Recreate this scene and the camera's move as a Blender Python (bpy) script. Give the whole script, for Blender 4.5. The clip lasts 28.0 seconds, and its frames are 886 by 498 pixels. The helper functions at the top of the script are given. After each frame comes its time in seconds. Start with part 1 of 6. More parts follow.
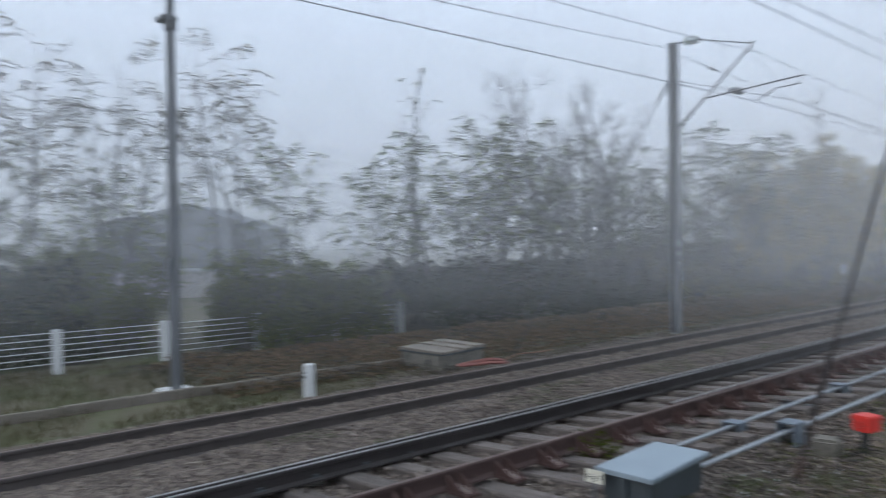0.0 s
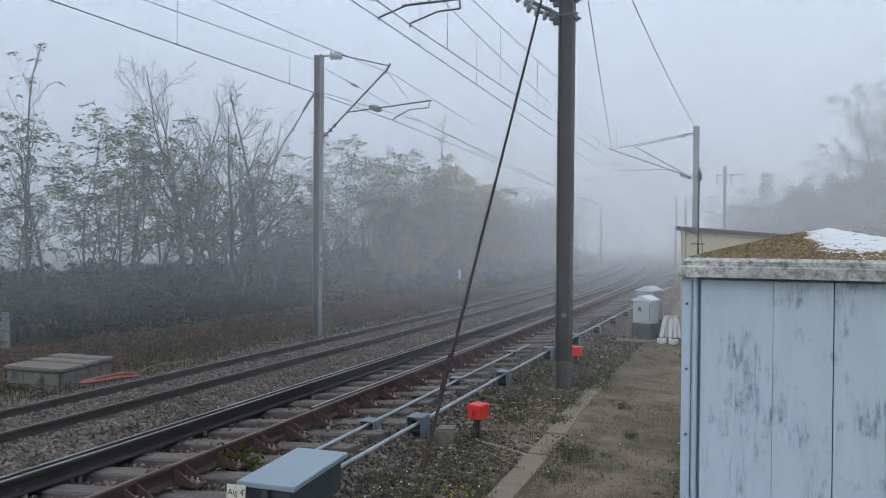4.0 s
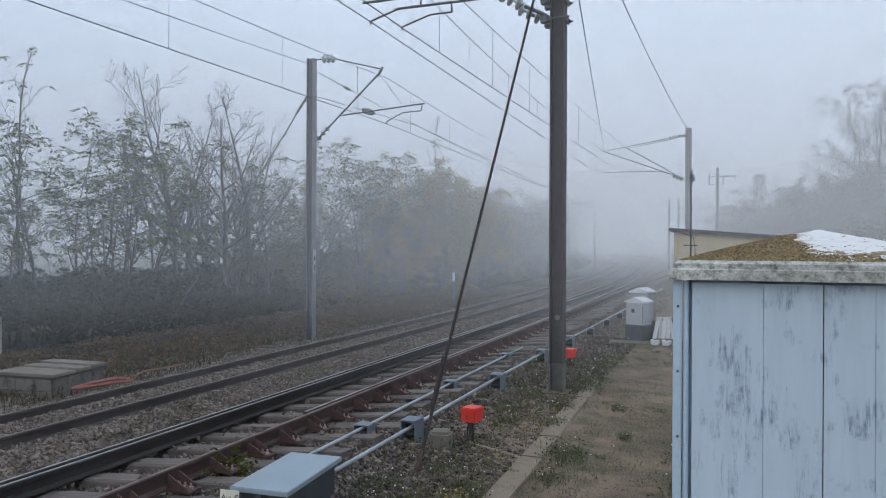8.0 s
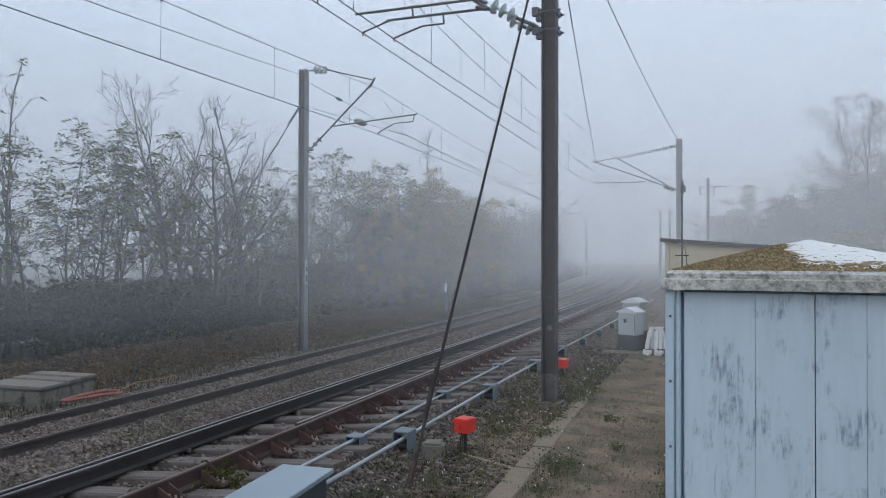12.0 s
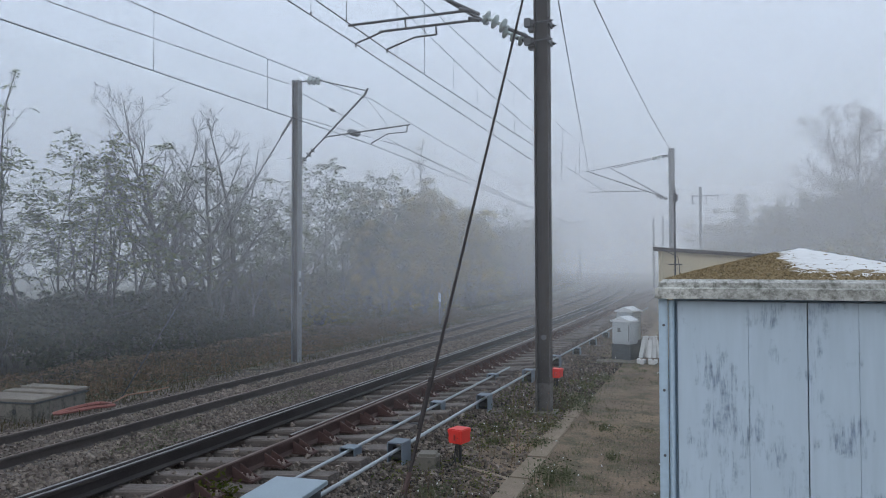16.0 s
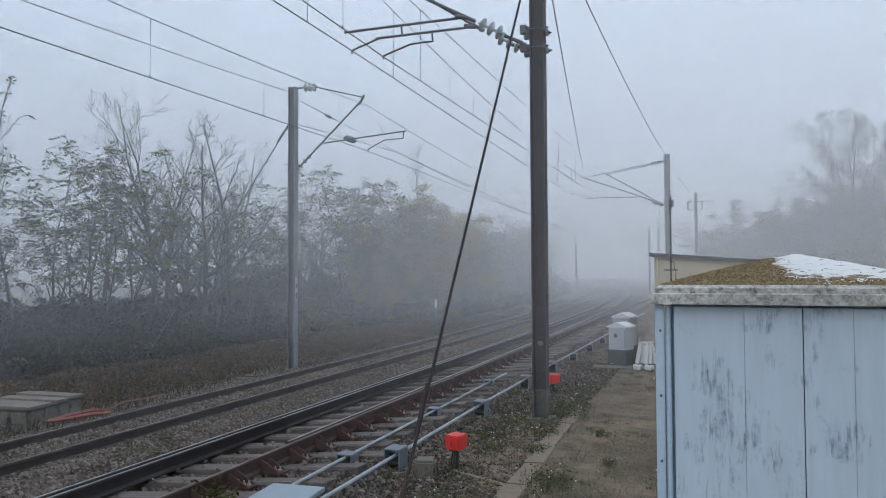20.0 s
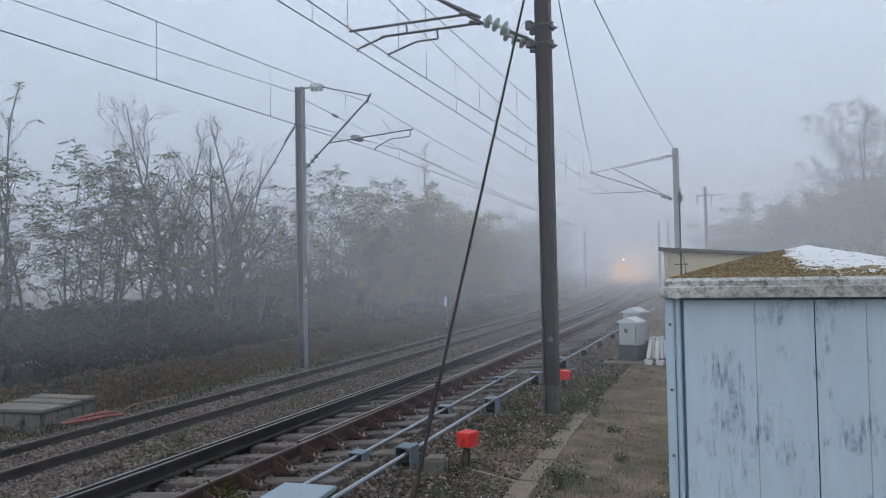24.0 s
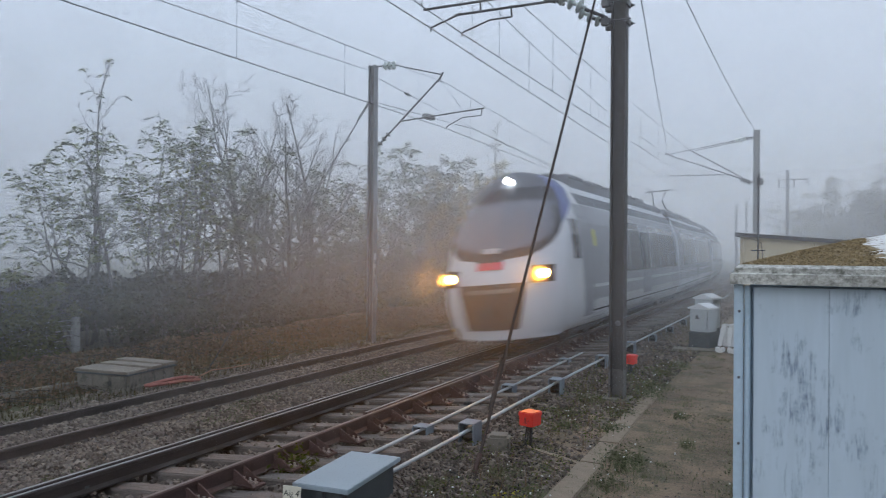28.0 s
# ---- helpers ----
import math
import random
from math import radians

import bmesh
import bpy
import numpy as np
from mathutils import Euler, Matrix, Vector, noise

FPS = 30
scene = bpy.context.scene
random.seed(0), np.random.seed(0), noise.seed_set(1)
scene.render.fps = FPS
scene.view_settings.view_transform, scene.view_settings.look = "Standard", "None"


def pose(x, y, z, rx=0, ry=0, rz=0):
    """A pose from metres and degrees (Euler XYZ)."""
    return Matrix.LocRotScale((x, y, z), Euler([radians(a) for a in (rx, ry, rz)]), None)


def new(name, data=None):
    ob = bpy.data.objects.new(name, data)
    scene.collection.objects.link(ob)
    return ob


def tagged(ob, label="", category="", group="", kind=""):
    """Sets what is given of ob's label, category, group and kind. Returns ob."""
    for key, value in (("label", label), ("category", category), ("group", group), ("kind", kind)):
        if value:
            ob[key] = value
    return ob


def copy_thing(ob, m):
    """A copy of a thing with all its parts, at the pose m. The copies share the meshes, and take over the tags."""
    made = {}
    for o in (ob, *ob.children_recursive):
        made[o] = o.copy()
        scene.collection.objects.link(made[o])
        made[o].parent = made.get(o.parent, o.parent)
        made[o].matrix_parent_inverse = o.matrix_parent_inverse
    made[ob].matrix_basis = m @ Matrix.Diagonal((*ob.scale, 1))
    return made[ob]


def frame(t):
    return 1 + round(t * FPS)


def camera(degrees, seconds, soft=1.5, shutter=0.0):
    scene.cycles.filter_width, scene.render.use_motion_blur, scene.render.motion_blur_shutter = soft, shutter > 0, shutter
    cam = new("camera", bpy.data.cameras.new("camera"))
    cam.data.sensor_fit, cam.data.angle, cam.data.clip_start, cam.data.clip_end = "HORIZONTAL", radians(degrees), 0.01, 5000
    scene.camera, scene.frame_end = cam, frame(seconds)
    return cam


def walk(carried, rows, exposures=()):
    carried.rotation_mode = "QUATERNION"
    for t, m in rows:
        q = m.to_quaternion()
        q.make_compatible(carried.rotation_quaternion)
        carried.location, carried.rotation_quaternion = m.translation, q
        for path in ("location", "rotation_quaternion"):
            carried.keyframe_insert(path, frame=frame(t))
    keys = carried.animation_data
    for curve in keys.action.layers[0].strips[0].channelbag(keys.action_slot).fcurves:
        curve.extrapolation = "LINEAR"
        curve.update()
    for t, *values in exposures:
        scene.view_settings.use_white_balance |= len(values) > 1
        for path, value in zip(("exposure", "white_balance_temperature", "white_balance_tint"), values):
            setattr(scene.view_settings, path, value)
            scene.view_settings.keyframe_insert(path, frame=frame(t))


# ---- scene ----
cam = camera(62.8, 28.0, 1.0, 0.5)
# t, x, y, z, pitch, roll, yaw; y runs along the railway, x to its right, z up from the nearer rail
PATH = [
    (0.0, 0.050, -0.042, 2.061, -0.66, 0.72, 49.54),
    (0.5, -0.019, -0.059, 2.108, -1.24, 0.15, 35.02),
    (1.0, -0.034, -0.023, 2.091, -1.58, -0.94, 27.61),
    (1.5, -0.025, -0.021, 2.095, -1.38, -0.93, 24.61),
    (2.0, -0.023, -0.013, 2.098, -1.02, -0.83, 23.33),
    (2.5, -0.027, 0.002, 2.098, -0.82, -0.73, 22.64),
    (3.0, -0.027, 0.009, 2.095, -0.67, -0.64, 22.26),
    (3.5, -0.022, 0.006, 2.095, -0.53, -0.58, 22.04),
    (5.5, -0.004, -0.015, 2.103, -0.01, -0.54, 21.80),
    (6.0, -0.003, -0.013, 2.104, 0.07, -0.53, 21.71),
    (6.5, 0.000, -0.009, 2.102, 0.09, -0.50, 21.62),
    (7.0, -0.002, -0.015, 2.108, 0.03, -0.40, 21.53),
    (7.5, -0.000, -0.013, 2.104, -0.06, -0.30, 21.51),
    (8.0, -0.001, -0.003, 2.105, -0.19, -0.22, 21.45),
    (8.5, -0.005, 0.003, 2.100, -0.29, -0.17, 21.39),
    (9.0, -0.000, -0.000, 2.100, -0.35, -0.15, 21.40),
    (9.5, 0.003, -0.008, 2.106, -0.34, -0.10, 21.46),
    (10.0, -0.000, -0.003, 2.101, -0.18, -0.04, 21.50),
    (10.5, 0.002, 0.010, 2.104, -0.03, -0.02, 21.51),
    (11.0, -0.001, -0.011, 2.104, 0.20, -0.05, 21.32),
    (11.5, -0.001, 0.002, 2.105, 0.42, -0.09, 21.08),
    (12.0, -0.004, -0.001, 2.104, 0.64, -0.13, 20.83),
    (12.5, -0.005, -0.008, 2.102, 0.81, -0.10, 20.65),
    (14.5, -0.006, -0.003, 2.105, 1.12, 0.06, 20.48),
    (15.0, -0.005, -0.003, 2.104, 1.23, 0.12, 20.42),
    (15.5, -0.006, -0.002, 2.103, 1.32, 0.07, 20.34),
    (16.0, -0.002, -0.006, 2.106, 1.42, 0.14, 20.34),
    (16.5, -0.002, -0.000, 2.104, 1.57, 0.20, 20.33),
    (17.0, -0.002, -0.016, 2.109, 1.65, 0.25, 20.32),
    (17.5, 0.000, -0.011, 2.106, 1.78, 0.21, 20.29),
    (18.0, 0.001, -0.014, 2.106, 1.85, 0.18, 20.19),
    (18.5, 0.001, -0.011, 2.105, 1.89, 0.18, 20.09),
    (19.0, -0.005, -0.017, 2.107, 1.88, 0.15, 19.97),
    (19.5, -0.005, -0.015, 2.105, 1.89, 0.17, 19.97),
    (20.0, -0.003, -0.019, 2.106, 1.90, 0.24, 20.04),
    (20.5, -0.001, -0.013, 2.106, 1.89, 0.36, 20.17),
    (21.0, 0.006, -0.004, 2.108, 1.80, 0.52, 20.36),
    (21.5, 0.004, -0.016, 2.109, 1.64, 0.64, 20.46),
    (23.5, 0.000, -0.004, 2.098, 1.68, 1.15, 20.86),
    (24.0, 0.002, -0.001, 2.099, 1.75, 1.09, 20.78),
    (24.5, 0.002, -0.011, 2.097, 1.76, 0.94, 20.66),
    (25.0, 0.004, -0.010, 2.099, 1.71, 0.72, 20.48),
    (25.5, 0.009, -0.009, 2.099, 1.51, 0.73, 20.43),
    (26.0, 0.012, -0.007, 2.100, 1.40, 0.67, 20.57),
    (26.5, 0.016, -0.017, 2.098, 1.20, 0.23, 21.05),
    (27.0, 0.017, -0.028, 2.098, 0.90, -0.19, 22.07),
    (27.5, 0.024, -0.031, 2.097, 0.54, -0.39, 23.83),
    (28.0, 0.036, -0.052, 2.097, 0.14, -0.43, 26.17),
]
walk(cam, [(t, pose(x, y, z, 90 + p, r, w)) for t, x, y, z, p, r, w in PATH], exposures=[(0, 0.22), (0.7, 0.16), (3, 0.12), (9, 0.1), (15, 0.02), (28, 0.0)])

# ---- world and light ----
world = bpy.data.worlds.new("overcast")
scene.world = world
world.use_nodes = True
wn, wl = world.node_tree.nodes, world.node_tree.links
wn.clear()
w_out, w_bg = wn.new("ShaderNodeOutputWorld"), wn.new("ShaderNodeBackground")
w_sky, w_mix, w_ramp = wn.new("ShaderNodeTexSky"), wn.new("ShaderNodeMix"), wn.new("ShaderNodeValToRGB")
w_tc, w_sep = wn.new("ShaderNodeTexCoord"), wn.new("ShaderNodeSeparateXYZ")
SUN_EL, SUN_ROT = 24.0, 205.0
w_sky.sky_type, w_sky.sun_disc = "NISHITA", False
w_sky.sun_elevation, w_sky.sun_rotation, w_sky.dust_density = radians(SUN_EL), radians(SUN_ROT), 4.0
# a closed grey cloud cover, brighter towards the zenith, over a little clear-sky blue
w_ramp.color_ramp.elements[0].position, w_ramp.color_ramp.elements[0].color = 0.0, (6.4, 7.6, 9.55, 1)
w_ramp.color_ramp.elements[1].position, w_ramp.color_ramp.elements[1].color = 1.0, (10.4, 12.2, 15.0, 1)
w_mix.data_type = "RGBA"
w_mix.inputs[0].default_value = 0.93
wl.new(w_tc.outputs["Generated"], w_sep.inputs[0])
wl.new(w_sep.outputs["Z"], w_ramp.inputs[0])
wl.new(w_sky.outputs[0], w_mix.inputs[6])
wl.new(w_ramp.outputs[0], w_mix.inputs[7])
wl.new(w_mix.outputs[2], w_bg.inputs[0])
w_bg.inputs[1].default_value = 0.1
wl.new(w_bg.outputs[0], w_out.inputs[0])
sun_data = bpy.data.lights.new("sun", "SUN")
sun_data.energy, sun_data.angle, sun_data.color = 0.5, radians(40), (1.0, 0.97, 0.93)
sun = new("sun", sun_data)
sun.matrix_world = pose(0, 0, 60, 90 - SUN_EL, 0, 180 - SUN_ROT)
scene.view_settings.exposure = 0.0
scene.cycles.transparent_max_bounces = 48


# ---- materials ----
def mat(name, base, rough=0.8, metal=0.0, scale=6.0, vary=0.25, bump=0.2, fine=60.0, spots=None, spot_at=0.6, stretch=(1, 1, 1), random_by=0.0, spec=0.5, spot_scale=None, spot_soft=0.12, spot_rough=0.65):
    """A worn surface: base colour varied by a coarse and a fine grain, stains of the colour spots, fine relief."""
    m = bpy.data.materials.new(name)
    m.use_nodes = True
    n, l = m.node_tree.nodes, m.node_tree.links
    p = n["Principled BSDF"]
    p.inputs["Roughness"].default_value, p.inputs["Metallic"].default_value = rough, metal
    p.inputs["Specular IOR Level"].default_value = spec
    tc, mp = n.new("ShaderNodeTexCoord"), n.new("ShaderNodeMapping")
    mp.inputs["Scale"].default_value = stretch
    l.new(tc.outputs["Object"], mp.inputs[0])
    big, small = n.new("ShaderNodeTexNoise"), n.new("ShaderNodeTexNoise")
    big.inputs["Scale"].default_value, big.inputs["Detail"].default_value = scale, 6
    small.inputs["Scale"].default_value, small.inputs["Detail"].default_value = fine, 3
    l.new(mp.outputs[0], big.inputs["Vector"])
    l.new(mp.outputs[0], small.inputs["Vector"])
    add = n.new("ShaderNodeMath")
    add.operation = "ADD"
    l.new(big.outputs[0], add.inputs[0])
    l.new(small.outputs[0], add.inputs[1])
    mul = n.new("ShaderNodeMapRange")
    mul.inputs["From Min"].default_value, mul.inputs["From Max"].default_value = 0.6, 1.4
    mul.inputs["To Min"].default_value, mul.inputs["To Max"].default_value = 1 - vary, 1 + vary
    l.new(add.outputs[0], mul.inputs[0])
    fac = mul.outputs[0]
    if random_by:
        info, mr, mm = n.new("ShaderNodeObjectInfo"), n.new("ShaderNodeMapRange"), n.new("ShaderNodeMath")
        geo, ad = n.new("ShaderNodeNewGeometry"), n.new("ShaderNodeMath")
        ad.operation = "ADD"
        l.new(info.outputs["Random"], ad.inputs[0])
        l.new(geo.outputs["Random Per Island"], ad.inputs[1])
        mr.inputs["From Max"].default_value = 2.0
        mr.inputs["To Min"].default_value, mr.inputs["To Max"].default_value = 1 - random_by, 1 + random_by
        l.new(ad.outputs[0], mr.inputs[0])
        mm.operation = "MULTIPLY"
        l.new(fac, mm.inputs[0])
        l.new(mr.outputs[0], mm.inputs[1])
        fac = mm.outputs[0]
    col = n.new("ShaderNodeVectorMath")
    col.operation = "SCALE"
    col.inputs[0].default_value = base
    l.new(fac, col.inputs["Scale"])
    out = col.outputs[0]
    if spots:
        sn, sr, sm = n.new("ShaderNodeTexNoise"), n.new("ShaderNodeMapRange"), n.new("ShaderNodeMix")
        sn.inputs["Scale"].default_value, sn.inputs["Detail"].default_value, sn.inputs["Roughness"].default_value = spot_scale or scale * 1.7, 8, spot_rough
        l.new(mp.outputs[0], sn.inputs["Vector"])
        sr.inputs["From Min"].default_value, sr.inputs["From Max"].default_value = spot_at, spot_at + spot_soft
        l.new(sn.outputs[0], sr.inputs[0])
        sm.data_type = "RGBA"
        sm.inputs[7].default_value = (*spots, 1)
        l.new(sr.outputs[0], sm.inputs[0])
        l.new(out, sm.inputs[6])
        out = sm.outputs[2]
    l.new(out, p.inputs["Base Color"])
    if bump:
        b = n.new("ShaderNodeBump")
        b.inputs["Strength"].default_value, b.inputs["Distance"].default_value = bump, 0.01
        l.new(add.outputs[0], b.inputs["Height"])
        l.new(b.outputs[0], p.inputs["Normal"])
    return m


def glow(name, colour, strength):
    m = bpy.data.materials.new(name)
    m.use_nodes = True
    p = m.node_tree.nodes["Principled BSDF"]
    p.inputs["Base Color"].default_value = (0.8, 0.8, 0.8, 1)
    p.inputs["Emission Color"].default_value = (*colour, 1)
    p.inputs["Emission Strength"].default_value = strength
    return m


def leaf_mat(name, a, b, through_by=0.35):
    """Leaves that differ one by one between two colours and let some light through."""
    m = bpy.data.materials.new(name)
    m.use_nodes = True
    n, l = m.node_tree.nodes, m.node_tree.links
    n.clear()
    o, mx, d, t = n.new("ShaderNodeOutputMaterial"), n.new("ShaderNodeMixShader"), n.new("ShaderNodeBsdfDiffuse"), n.new("ShaderNodeBsdfTranslucent")
    geo, mix = n.new("ShaderNodeNewGeometry"), n.new("ShaderNodeMix")
    mix.data_type = "RGBA"
    mix.inputs[6].default_value, mix.inputs[7].default_value = (*a, 1), (*b, 1)
    l.new(geo.outputs["Random Per Island"], mix.inputs[0])
    l.new(mix.outputs[2], d.inputs[0])
    l.new(mix.outputs[2], t.inputs[0])
    mx.inputs[0].default_value = through_by
    l.new(d.outputs[0], mx.inputs[1])
    l.new(t.outputs[0], mx.inputs[2])
    l.new(mx.outputs[0], o.inputs[0])
    return m


def mist_mat(name, density):
    """A thin sheet of fog droplets: lets most light pass, scatters the rest both ways; thinner high up and just over the ground."""
    m = bpy.data.materials.new(name)
    m.use_nodes = True
    n, l = m.node_tree.nodes, m.node_tree.links
    n.clear()
    o, mx = n.new("ShaderNodeOutputMaterial"), n.new("ShaderNodeMixShader")
    clear, both = n.new("ShaderNodeBsdfTransparent"), n.new("ShaderNodeMixShader")
    d, t = n.new("ShaderNodeBsdfDiffuse"), n.new("ShaderNodeBsdfTranslucent")
    d.inputs[0].default_value = t.inputs[0].default_value = (0.95, 0.95, 0.95, 1)
    both.inputs[0].default_value = 0.5
    l.new(d.outputs[0], both.inputs[1])
    l.new(t.outputs[0], both.inputs[2])
    tc, sep = n.new("ShaderNodeTexCoord"), n.new("ShaderNodeSeparateXYZ")
    l.new(tc.outputs["Object"], sep.inputs[0])
    low, high, ns = n.new("ShaderNodeMapRange"), n.new("ShaderNodeMapRange"), n.new("ShaderNodeTexNoise")
    low.interpolation_type = "SMOOTHSTEP"
    low.inputs["From Min"].default_value, low.inputs["From Max"].default_value = -0.6, 1.2
    high.interpolation_type = "SMOOTHSTEP"
    high.inputs["From Min"].default_value, high.inputs["From Max"].default_value = 3.0, 42.0
    high.inputs["To Min"].default_value, high.inputs["To Max"].default_value = density, 0.0
    l.new(sep.outputs["Z"], low.inputs[0])
    l.new(sep.outputs["Z"], high.inputs[0])
    ns.inputs["Scale"].default_value, ns.inputs["Detail"].default_value = 0.12, 1
    l.new(tc.outputs["Object"], ns.inputs["Vector"])
    nr = n.new("ShaderNodeMapRange")
    nr.inputs["From Min"].default_value, nr.inputs["From Max"].default_value = 0.3, 0.7
    nr.inputs["To Min"].default_value, nr.inputs["To Max"].default_value = 0.8, 1.2
    l.new(ns.outputs[0], nr.inputs[0])
    m1, m2 = n.new("ShaderNodeMath"), n.new("ShaderNodeMath")
    m1.operation = m2.operation = "MULTIPLY"
    l.new(low.outputs[0], m1.inputs[0])
    l.new(high.outputs[0], m1.inputs[1])
    l.new(m1.outputs[0], m2.inputs[0])
    l.new(nr.outputs[0], m2.inputs[1])
    l.new(m2.outputs[0], mx.inputs[0])
    l.new(clear.outputs[0], mx.inputs[1])
    l.new(both.outputs[0], mx.inputs[2])
    l.new(mx.outputs[0], o.inputs[0])
    return m


BALLAST = mat("ballast_stone", (0.12, 0.097, 0.08), 0.95, 0, 3, 0.35, 0.4, 40, random_by=0.97)
BALLAST_BED = mat("ballast_bed", (0.034, 0.029, 0.025), 0.97, 0, 2, 0.4, 0.8, 26, spots=(0.1, 0.088, 0.076), spot_at=0.52, spot_scale=24, spot_soft=0.05)
SOIL = mat("ground_soil", (0.085, 0.075, 0.045), 0.97, 0, 0.7, 0.35, 0.6, 18, spots=(0.07, 0.085, 0.03), spot_at=0.5, spot_scale=0.5, spot_soft=0.2)
DIRT = mat("trodden_dirt", (0.152, 0.106, 0.07), 0.97, 0, 1.1, 0.75, 1.0, 46, spots=(0.062, 0.06, 0.032), spot_at=0.47, spot_scale=2.1, spot_soft=0.16, spot_rough=0.8)
RAIL_SIDE = mat("rail_dark", (0.042, 0.036, 0.034), 0.7, 0.3, 3, 0.3, 0.2, 60)
RAIL_RUST = mat("rail_rust", (0.07, 0.042, 0.036), 0.8, 0.2, 4, 0.3, 0.3, 60)
RAIL_WEATHERED = mat("rail_weathered", (0.075, 0.063, 0.057), 0.8, 0.2, 3, 0.3, 0.2, 60)
RAIL_TOP = mat("rail_polished", (0.33, 0.32, 0.31), 0.38, 1.0, 4, 0.15, 0.05, 90)
RAIL_DULL = mat("rail_dull", (0.16, 0.12, 0.1), 0.5, 0.7, 4, 0.3, 0.1, 90)
CHAIR = mat("chair_rust", (0.075, 0.04, 0.034), 0.8, 0.2, 9, 0.35, 0.4, 70)
BOLT = mat("bolt_light", (0.3, 0.24, 0.21), 0.6, 0.4, 9, 0.3, 0.1, 70)
WOOD = mat("sleeper_wood", (0.118, 0.098, 0.086), 0.92, 0, 3, 0.5, 0.8, 30, spots=(0.06, 0.05, 0.045), spot_at=0.55, spot_scale=2.2, spot_soft=0.15, stretch=(1, 9, 9), random_by=0.45)
STEEL = mat("mast_steel_brown", (0.055, 0.048, 0.046), 0.75, 0.2, 2, 0.2, 0.15, 40, spots=(0.08, 0.05, 0.035), spot_at=0.62)
GALV = mat("galvanised_steel", (0.13, 0.135, 0.14), 0.55, 0.4, 2, 0.25, 0.1, 50)
# lit copy of GALV, for the mast flange that faces the light
GALV_LIT = mat("galvanised_lit", (0.21, 0.215, 0.22), 0.6, 0.3, 2, 0.25, 0.1, 50)
GALV_DARK = mat("weathered_steel", (0.1, 0.1, 0.105), 0.65, 0.4, 2, 0.25, 0.1, 50)
WIRE = mat("copper_wire_dark", (0.035, 0.035, 0.04), 0.6, 0.5, 2, 0.2, 0, 50)
GLASS_INS = mat("insulator_glass", (0.42, 0.47, 0.45), 0.15, 0, 3, 0.15, 0, 30)
RED = mat("red_plastic", (0.62, 0.035, 0.025), 0.45, 0, 6, 0.12, 0.05, 60, spots=(0.4, 0.05, 0.04), spot_at=0.66)
BLACK = mat("black_rubber", (0.02, 0.02, 0.021), 0.6, 0, 6, 0.3, 0.1, 60)
BOX_LID = mat("lid_grey_blue", (0.25, 0.3, 0.33), 0.5, 0.1, 2, 0.12, 0.08, 60, spots=(0.22, 0.25, 0.25), spot_at=0.65)
BOX_DARK = mat("box_dark_grey", (0.05, 0.06, 0.065), 0.6, 0.1, 4, 0.25, 0.15, 60)
GUIDE = mat("guide_grey", (0.15, 0.18, 0.21), 0.55, 0.2, 4, 0.2, 0.1, 60)
ROD = mat("rod_grey_blue", (0.34, 0.365, 0.38), 0.5, 0.4, 3, 0.2, 0.05, 60)
CONCRETE = mat("concrete", (0.15, 0.135, 0.112), 0.95, 0, 4, 0.25, 0.4, 60, spots=(0.07, 0.07, 0.055), spot_at=0.52)
CONCRETE_PALE = mat("concrete_pale", (0.56, 0.56, 0.54), 0.9, 0, 5, 0.2, 0.3, 70, spots=(0.2, 0.2, 0.18), spot_at=0.6)
CONCRETE_LIGHT = mat("concrete_light", (0.18, 0.155, 0.125), 0.95, 0, 4, 0.25, 0.4, 60, spots=(0.13, 0.12, 0.1), spot_at=0.56)
KERB_MAT = mat("kerb_earthy", (0.2, 0.155, 0.112), 0.95, 0, 5, 0.25, 0.5, 60, spots=(0.13, 0.12, 0.07), spot_at=0.58)
PALE_BLUE_FRAME = mat("painted_pale_blue_frame", (0.38, 0.48, 0.56), 0.5, 0.1, 3, 0.1, 0.08, 40)
EAVE = mat("eave_lichen_concrete", (0.45, 0.445, 0.41), 0.95, 0, 3, 0.35, 0.5, 60, spots=(0.11, 0.11, 0.09), spot_at=0.44, spot_scale=20, spot_soft=0.2, spot_rough=0.76)
CREAM = mat("cream_render", (0.52, 0.45, 0.32), 0.9, 0, 2, 0.1, 0.2, 60)
ROOF_EDGE = mat("roof_edge_brown", (0.07, 0.06, 0.06), 0.7, 0, 4, 0.2, 0.2, 50)
CABINET_ROOF = mat("cabinet_roof_white", (0.6, 0.62, 0.63), 0.5, 0, 3, 0.12, 0.1, 50)
WHITE_PAINT = mat("white_paint", (0.38, 0.41, 0.42), 0.6, 0, 3, 0.12, 0.1, 50, spots=(0.3, 0.3, 0.28), spot_at=0.66)
BARK = mat("bark_grey_brown", (0.06, 0.052, 0.045), 0.95, 0, 5, 0.3, 0.5, 40)
CABLE_ORANGE = mat("orange_duct", (0.24, 0.08, 0.06), 0.6, 0, 6, 0.2, 0.1, 50)
HILL_MAT = mat("far_roof_slate", (0.055, 0.065, 0.08), 0.8, 0, 0.4, 0.15, 0, 6)
FAR_WALL = mat("far_wall", (0.3, 0.28, 0.27), 0.9, 0, 0.5, 0.15, 0, 6)
LEAF_GREEN = leaf_mat("leaves_green", (0.04, 0.056, 0.012), (0.105, 0.11, 0.024))
LEAF_AUTUMN = leaf_mat("leaves_autumn", (0.36, 0.235, 0.02), (0.15, 0.13, 0.018))
LEAF_AUTUMN_DULL = leaf_mat("leaves_dull_autumn", (0.15, 0.11, 0.018), (0.055, 0.058, 0.014))
